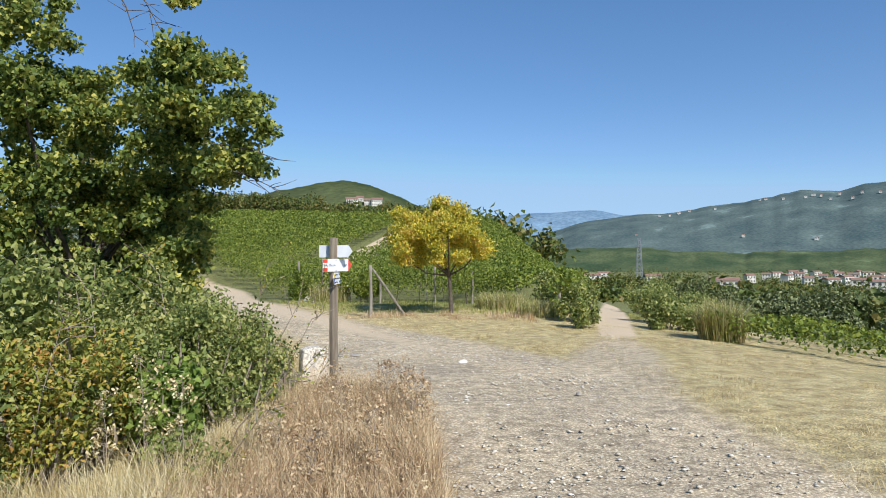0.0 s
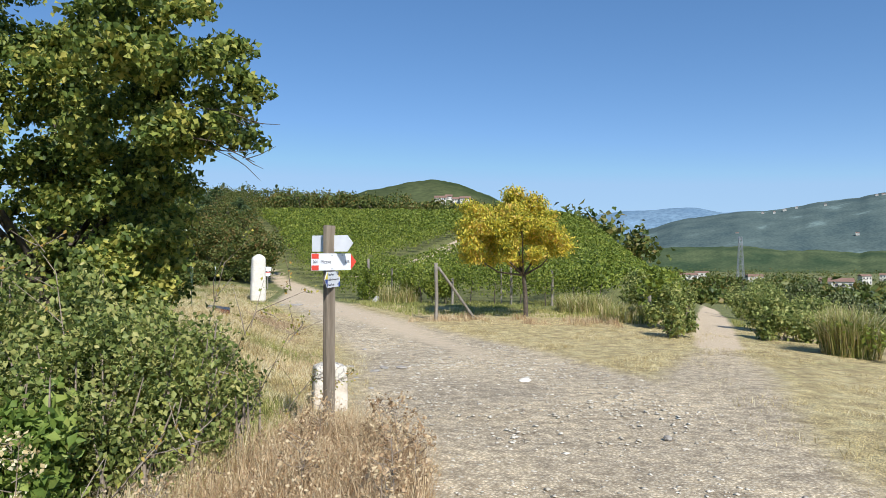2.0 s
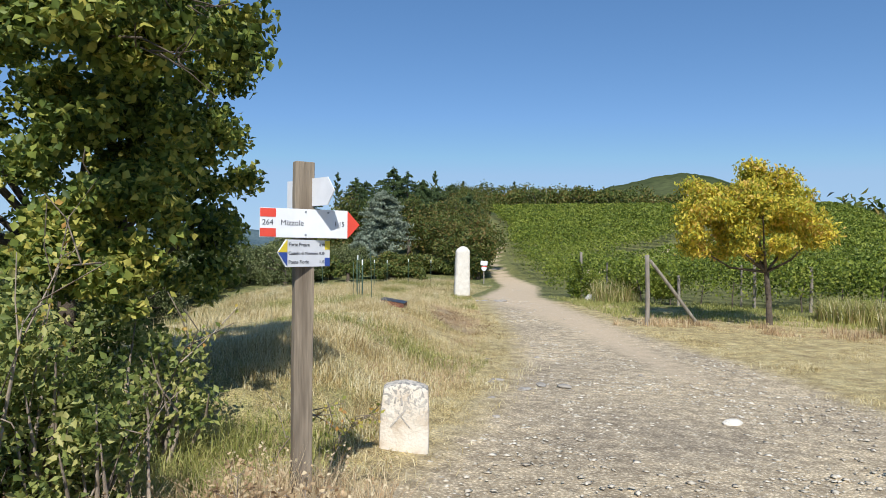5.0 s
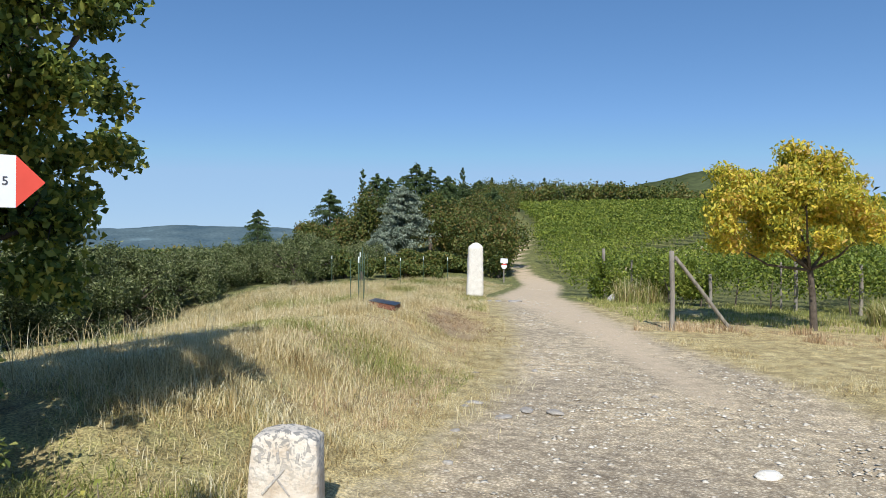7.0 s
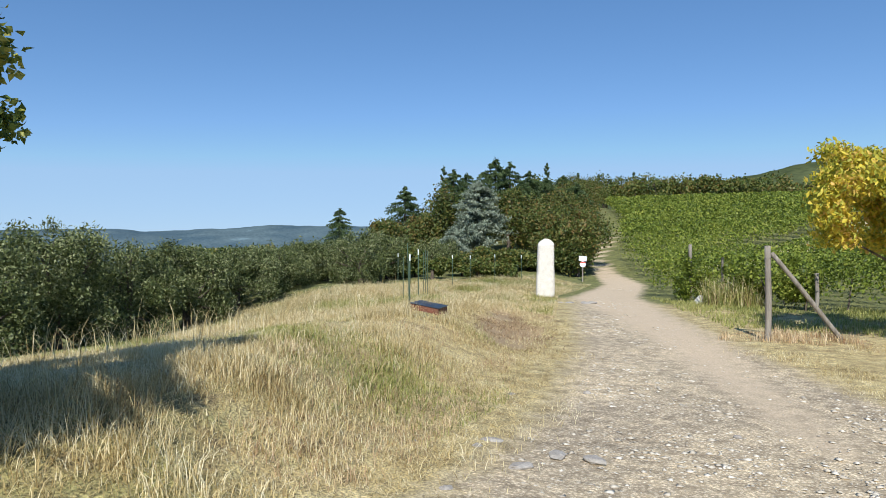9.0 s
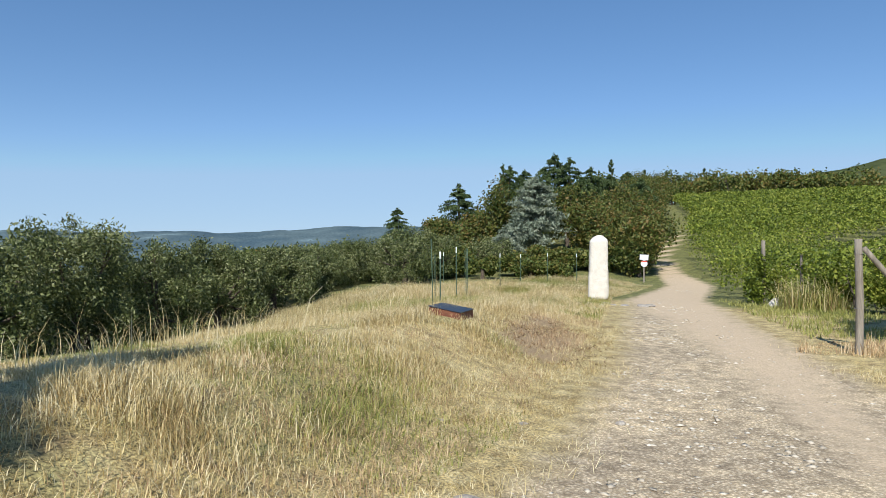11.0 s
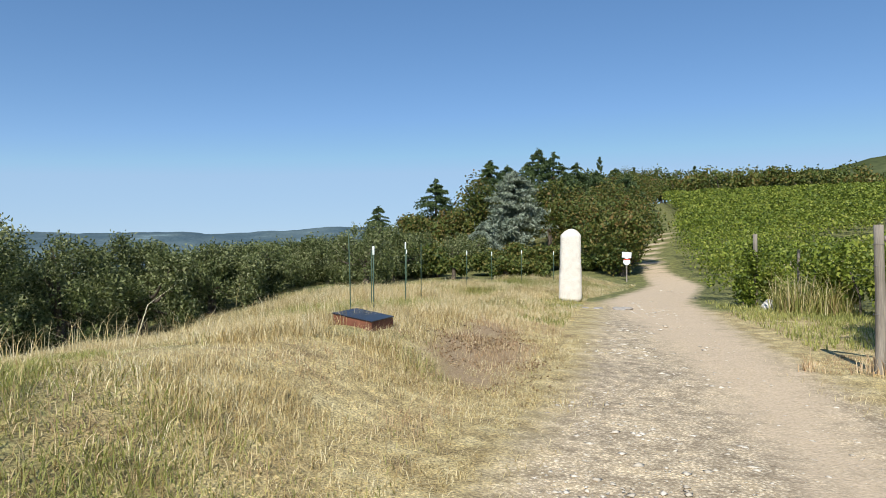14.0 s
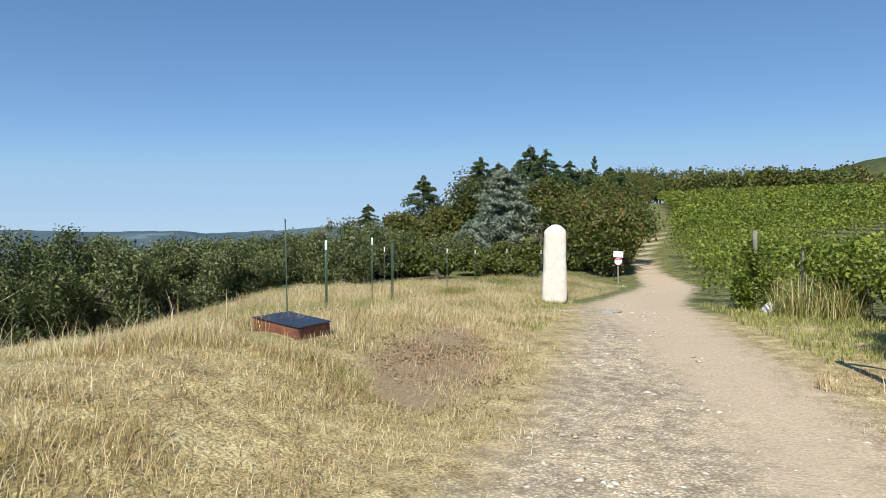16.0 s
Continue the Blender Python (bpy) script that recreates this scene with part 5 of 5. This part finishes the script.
def grasses():
    r = np.random.default_rng(4)
    # tall dry grass over the bank
    x, y = spread(900000, -20, 0.0, 5.5, 40, r)
    u, s = along(x, y)
    track = polyline_distance(x, y, TRACK)
    bare = polyline_distance(x, y, BARE)
    tuft = fbm(x * 1.3, y * 1.3, 3)
    big = fbm(x * 0.33 + 4, y * 0.33, 2)
    on = (s > -0.6) & (s < 8.5 + 0.5 * np.maximum(0, u - 14)) & ((s < 4.5) | (r.random(x.size) < 0.55)) & (track > 0.1) & (r.random(x.size) < (0.45 + 0.55 * sm(0.3, 0.6, tuft)) * (0.35 + 0.65 * sm(-0.4, 1.2, s))) & (bare > -0.35 + 0.5 * r.random(x.size)) & (np.hypot(x + 7.65, y - 19.35) > 0.42)
    tall = 0.11 + 0.17 * sm(0.35, 0.7, tuft) * sm(-0.2, 1.2, s) - 0.15 * sm(1.8, 3.2, s) * (1 - sm(9, 13, u)) + 0.12 * sm(10, 16, u) * sm(0.8, 2, s)
    tall = np.maximum(tall, 0.06)
    lush = sm(0.47, 0.62, big + r.normal(0, 0.05, x.size)) > r.random(x.size)
    sow("dry_grass", "tall straw-coloured dry grass on the bank", "grass", x, y, on & ~lush, tall, 0.0065, M_STRAW, 0.75, r)
    sow("green_grass", "patchy green and yellow grass on the bank", "grass", x, y, on & lush, tall * 0.85, 0.008, M_LUSH, 0.9, r)
    # short trodden grass beside and on the track
    x, y = spread(190000, -8, 8, 4, 24, r)
    track = polyline_distance(x, y, TRACK)
    side = polyline_distance(x, y, SIDE_PATH)
    patch = fbm(x * 1.1 + 8, y * 1.1, 3)
    on = (np.minimum(track, side + 0.5) > -1.1) & (r.random(x.size) < sm(-1.1, 0.6, track) * (along(x, y)[1] < 0.6) * (0.25 + 0.75 * sm(0.34, 0.6, patch)) * (0.3 + 0.7 * sm(-0.4, 0.8, side)))
    sow("short_grass", "short dry trodden grass beside the track", "grass", x, y, on, 0.05 + 0.06 * sm(0.5, 0.7, patch), 0.006, M_STRAW, 1.3, r)
    # arching seed stalks standing against the grove
    n = 1500
    u, s = r.uniform(-3, 24, n), r.uniform(3.0, 8.0, n)
    x, y = -1.9 - 0.402 * u - 0.916 * s, 10.4 + 0.916 * u - 0.402 * s
    hh = r.uniform(0.3, 0.75, n)
    sow("seed_stalks", "pale arching grass stalks along the bank top", "grass", x, y, np.ones(n, bool), hh, 0.008, M_STRAW, 0.7, r)
    # dead leaves and stubble on the worn patch, and thin russet growth on the bank's lower edge
    x, y = spread(60000, -10, -2, 12, 25, r)
    u, s = along(x, y)
    on = (polyline_distance(x, y, BARE) < r.normal(-0.1, 0.35, x.size)) & (r.random(x.size) < sm(0.3, 0.62, fbm(x * 1.6, y * 1.6, 3)))
    p = np.stack([x[on], y[on], ground_z(x[on], y[on]) + 0.035], 1)
    tagged(new("leaf_litter", leaves("leaf_litter", p, 0.05, 0.03, M_LITTER, up=1.6, r=r)), "brown dead leaf litter on a worn patch", "leaf litter", kind="stuff")
    on = (s > -0.3) & (s < 2.2) & (r.random(x.size) < 0.9 * sm(0.5, 0.64, fbm(x * 0.55 + 2, y * 0.55, 3)))
    sow("russet_grass", "thin reddish dry grass on the lower bank", "grass", x, y, on, 0.13, 0.007, M_RUSSET, 0.7, r)
    # flattened straw lying in a mat between the tufts
    x, y = spread(260000, -11, 1.0, 7, 25, r)
    u, s = along(x, y)
    on = (s > -1.3) & (s < 4.0) & (polyline_distance(x, y, TRACK) > -0.2) & (r.random(x.size) < 0.35 + 0.5 * sm(0.35, 0.65, fbm(x * 0.8, y * 0.8 + 7, 3)))
    sow("matted_grass", "flattened tangle of dry straw on the bank", "grass", x, y, on, 0.055, 0.006, M_STRAW, 2.2, r)
    # russet weeds by the signpost
    x, y = spread(60000, -2.6, 0.25, 2.6, 8.6, r)
    edge = np.interp(y, (2.6, 4.2, 6.0, 7.4, 8.6), (-0.35, 0.02, -0.05, -0.35, -0.9)) + 0.25 * (fbm(x * 2, y * 2, 2) - 0.5)
    start = np.interp(y, (2.6, 5, 7, 8.6), (-1.9, -2.2, -1.9, -1.7))
    inside = (x < edge) & (x > start) & (r.random(x.size) < sm(0.22, 0.5, fbm(x * 1.8, y * 1.8, 3)))
    left = sm(-1.6, -1.0, x + 0.1 * (y - 3)) < r.random(x.size)
    tall = 0.30 + 0.28 * fbm(x * 1.5, y * 1.5, 2)
    sow("russet_weeds", "reddish dry weeds and seed heads by the signpost", "weeds", x, y, inside & ~left, tall, 0.006, M_RUSSET, 0.45, r)
    sow("pale_grass", "pale straw grass along the hedge foot", "grass", x, y, inside & left, tall * 0.95, 0.006, M_STRAW, 0.5, r)
    k = inside & ~left & (r.random(x.size) < 0.07)
    p = np.stack([x[k], y[k], ground_z(x[k], y[k]) + tall[k] * r.uniform(0.6, 1.25, k.sum())], 1)
    p = np.concatenate([p + r.normal(0, 0.02, p.shape) for _ in range(3)])
    tagged(new("seed_heads", leaves("seed_heads", p, 0.022, 0.015, M_RUSSET, r=r)), "small dried russet seed heads on thin stems", "weeds", kind="stuff")
    # grass under the hedge and on the lane's start
    x, y = spread(26000, -5.5, -1.6, 1.5, 4.6, r)
    on = r.random(x.size) < sm(0.25, 0.5, fbm(x * 1.4, y * 1.4, 3))
    sow("verge_grass", "long pale grass in front of the hedge", "grass", x, y, on, 0.38, 0.006, M_STRAW, 0.5, r)
    # dry strip below the yellow tree, and rough grass behind the fence
    x, y = spread(26000, -3.4, 3.2, 21.8, 26.0, r)
    line = np.interp(x, (-3.4, -1.5, 1, 3.2), (24.0, 24.1, 23.6, 23.4))
    on = (np.abs(y - line) < 0.75) & (r.random(x.size) < sm(0.25, 0.55, fbm(x * 1.7, y * 1.7, 3)))
    sow("russet_strip", "strip of reddish dry grass under the tree", "grass", x, y, on & (r.random(x.size) < 0.6), 0.06 + 0.2 * sm(0.45, 0.7, fbm(x * 2.3, y * 2.3, 2)), 0.012, M_RUSSET, 0.4, r)
    x, y = spread(42000, -12, 8, 25, 33, r)
    on = (polyline_distance(x, y, TRACK) > 0.2) & (polyline_distance(x, y, SIDE_PATH) > 0.1) & (r.random(x.size) < sm(0.3, 0.6, fbm(x, y, 3)))
    sow("field_grass", "rough green grass at the field edge", "grass", x, y, on, 0.16, 0.016, M_LUSH, 0.5, r)
    # reeds
    for cx, cy, rad, hh, n in ((7.9, 19.2, 0.6, 1.1, 2400), (3.6, 24.8, 0.9, 0.6, 1600), (-5.4, 31.7, 0.9, 0.9, 800), (2.4, 27.6, 1.0, 0.7, 2200)):
        a, k = r.uniform(0, 2 * np.pi, n), np.sqrt(r.random(n)) * rad
        x, y = cx + np.cos(a) * k, cy + np.sin(a) * k
        gold = r.random(n) < (0.7 if cx > 8 else 0.3)
        sow("tall_reeds", "clump of tall yellow-green reed grass", "reeds", x, y, ~gold, hh, 0.02, M_LUSH, 0.5, r)
        sow("dry_reeds", "straw-coloured reed blades in a green clump", "reeds", x, y, gold, hh, 0.018, M_STRAW, 0.5, r)


grasses()


def briars():
    """Long arching canes and bare twigs standing out of the hedge."""
    r = np.random.default_rng(15)
    spots = [(-2.0, 6.8, 0.9, 1.5), (-2.2, 7.2, 0.5, 1.9), (-2.5, 6.4, -0.4, 1.8), (-2.8, 5.6, -0.3, 1.6), (-1.9, 7.5, 0.7, 1.25), (-3.0, 4.8, 0.4, 1.5), (-1.8, 5.2, 0.8, 0.8), (-1.6, 4.6, 0.6, 0.7), (-2.0, 8.6, 0.6, 0.7), (-1.75, 8.9, 0.4, 0.6)]
    for x, y, dx, hh in spots:
        z = land1(x, y)
        t = thing("briar_cane", (x, y, z), "long arching briar cane with small leaves", "briar", "briar canes")
        main = [((0, 0, -0.1), 0.006), ((dx * 0.25, 0.05, hh * 0.5), 0.005), ((dx * 0.6, 0.1, hh * 0.9), 0.0035), ((dx, 0.12, hh), 0.002)]
        paths, tips = [main], []
        for _ in range(7):
            k = r.uniform(0.4, 1)
            b = np.array([dx * k * k, 0.1 * k, hh * min(1, k * 1.1)])
            e = b + r.normal(0, 0.13, 3) + np.array([0.1 * np.sign(dx), 0, 0.08])
            paths.append([(tuple(b), 0.004), (tuple((b + e) / 2 + r.normal(0, 0.02, 3)), 0.003), (tuple(e), 0.002)])
            tips.append(np.linspace(b, e, 9) + r.normal(0, 0.02, (9, 3)))
        for i, path in enumerate(paths):
            kind = "twig" if i else "cane"
            part(kind, tubes(kind, [path], M_TWIG, 4), parent=t)
        tagged(part("leaf_spray", leaves("leaf_spray", np.concatenate(tips), 0.032, 0.022, M_ROSE, r=r), parent=t), kind="stuff")
    # bare dead limbs reaching out of the maple
    for x, y, z, dx, dy, dz in ((-2.7, 8.1, 2.55, 0.75, -0.1, -0.25), (-2.6, 8.2, 2.8, 0.6, 0.1, -0.1), (-3.7, 8.0, 4.75, 0.35, 0, -0.55), (-3.9, 8.1, 4.7, 0.15, 0.1, -0.5), (-4.5, 8.4, 4.85, 1.5, -0.4, -0.15)):
        t = thing("dead_branch", (x, y, z), "bare grey dead branch reaching out of the maple", "branch", "dead branches")
        p = np.array([-0.5 * dx, -0.5 * dy, 0.1])
        e = np.array([dx, dy, dz])
        paths = [[(tuple(p), 0.011), (tuple(e * 0.4 + [0, 0, 0.06]), 0.008), (tuple(e), 0.003)]]
        for _ in range(7):
            k = r.uniform(0.3, 1)
            f = e * k + r.normal(0, 0.02, 3)
            g = f + np.array([dx * 0.25, 0, -0.05]) + r.normal(0, 0.1, 3)
            paths.append([(tuple(e * k), 0.006), (tuple((f + g) / 2), 0.004), (tuple(g), 0.002)])
        for i, path in enumerate(paths):
            kind = "twig" if i else "limb"
            part(kind, tubes(kind, [path], M_BARK, 5), parent=t)


briars()


def dried_weed(x, y, hh, spread_w, seed, mat, label):
    """A dead branching weed with clustered seed heads."""
    r = np.random.default_rng(seed)
    t = thing("dried_weed", (x, y, land1(x, y)), label, "weed", "dried weeds")
    paths = [[((0, 0, -0.05), 0.005), ((r.normal(0, 0.03), r.normal(0, 0.03), hh * 0.6), 0.004), ((r.normal(0, 0.05), r.normal(0, 0.05), hh), 0.002)]]
    heads = []
    for k in range(18):
        q = r.uniform(0.35, 1.0)
        b = np.array([0, 0, hh * q])
        a = r.uniform(0, 2 * np.pi)
        e = b + np.array([math.cos(a) * spread_w, math.sin(a) * spread_w, 0.5 * spread_w]) * r.uniform(0.4, 1.0)
        paths.append([(tuple(b), 0.003), (tuple((b + e) / 2 + r.normal(0, 0.01, 3)), 0.002), (tuple(e), 0.0015)])
        heads.append(e + r.normal(0, 0.022, (12, 3)))
    part("stem", tubes("stem", paths, M_TWIG, 4), parent=t)
    tagged(part("seed_spray", leaves("seed_spray", np.concatenate(heads), 0.03, 0.02, mat, r=r), parent=t), kind="stuff")


for k, (x, y, hh, w) in enumerate(((-0.30, 6.1, 0.72, 0.16), (-0.22, 5.6, 0.66, 0.14), (-0.42, 6.9, 0.70, 0.18), (-0.62, 7.4, 0.62, 0.16), (-0.85, 4.35, 0.55, 0.12), (-0.5, 4.7, 0.6, 0.12), (-1.25, 7.7, 0.55, 0.14), (-0.95, 6.4, 0.6, 0.14), (-1.35, 5.4, 0.5, 0.12), (-0.25, 6.6, 0.62, 0.15))):
    dried_weed(x, y, hh, w, 500 + k, M_RUSSET, "dead reddish branching weed with dry seed heads")
for k, (x, y, hh, w) in enumerate(((-2.25, 5.1, 0.95, 0.12), (-2.1, 5.35, 0.8, 0.10), (-2.5, 5.0, 0.7, 0.1))):
    dried_weed(x, y, hh, w, 600 + k, M_STRAW, "tall pale dead thistle against the hedge")


def pebbles():
    r = np.random.default_rng(6)
    n = 130000
    y = 3 + 36 * r.random(n) ** 1.3
    x = r.uniform(-13, 8, n)
    d = np.minimum(polyline_distance(x, y, TRACK), polyline_distance(x, y, SIDE_PATH) + 0.3)
    sandy = polyline_distance(x, y, SANDY)
    keep = (r.random(n) < (1 - sm(-1.0, 1.3, d)) * (0.25 + 0.75 * sm(-0.3, 0.5, sandy)) * (0.35 + 0.65 * sm(0.35, 0.6, fbm(x * 0.9, y * 0.9, 3))))
    x, y = x[keep], y[keep]
    n = x.size
    size = (0.005 + 0.022 * r.random(n) ** 5.0) * (0.9 + 0.03 * y)
    base = np.array([(1, 0, 0), (0, 1, 0), (-1, 0, 0), (0, -1, 0), (0, 0, 1), (0, 0, -1)], float)
    a = r.uniform(0, 2 * np.pi, n)
    v = base[None] * r.uniform(0.7, 1.4, (n, 6, 1)) + r.normal(0, 0.15, (n, 6, 3))
    v = v * size[:, None, None] * np.array([1.35, 1.0, 0.36])
    ca, sa = np.cos(a)[:, None], np.sin(a)[:, None]
    v = np.stack([v[..., 0] * ca - v[..., 1] * sa, v[..., 0] * sa + v[..., 1] * ca, v[..., 2]], -1)
    v += np.stack([x, y, land(x, y) - 0.046 + size * 0.06], -1)[:, None]
    tri = np.array([0, 1, 4, 1, 2, 4, 2, 3, 4, 3, 0, 4, 1, 0, 5, 2, 1, 5, 3, 2, 5, 0, 3, 5])
    f = (np.arange(n)[:, None] * 6 + tri[None]).ravel()
    tagged(new("gravel", raw("gravel", v.reshape(-1, 3), f, 3, M_PEBBLE)), "loose pale limestone gravel on the track", "gravel", kind="stuff")


pebbles()
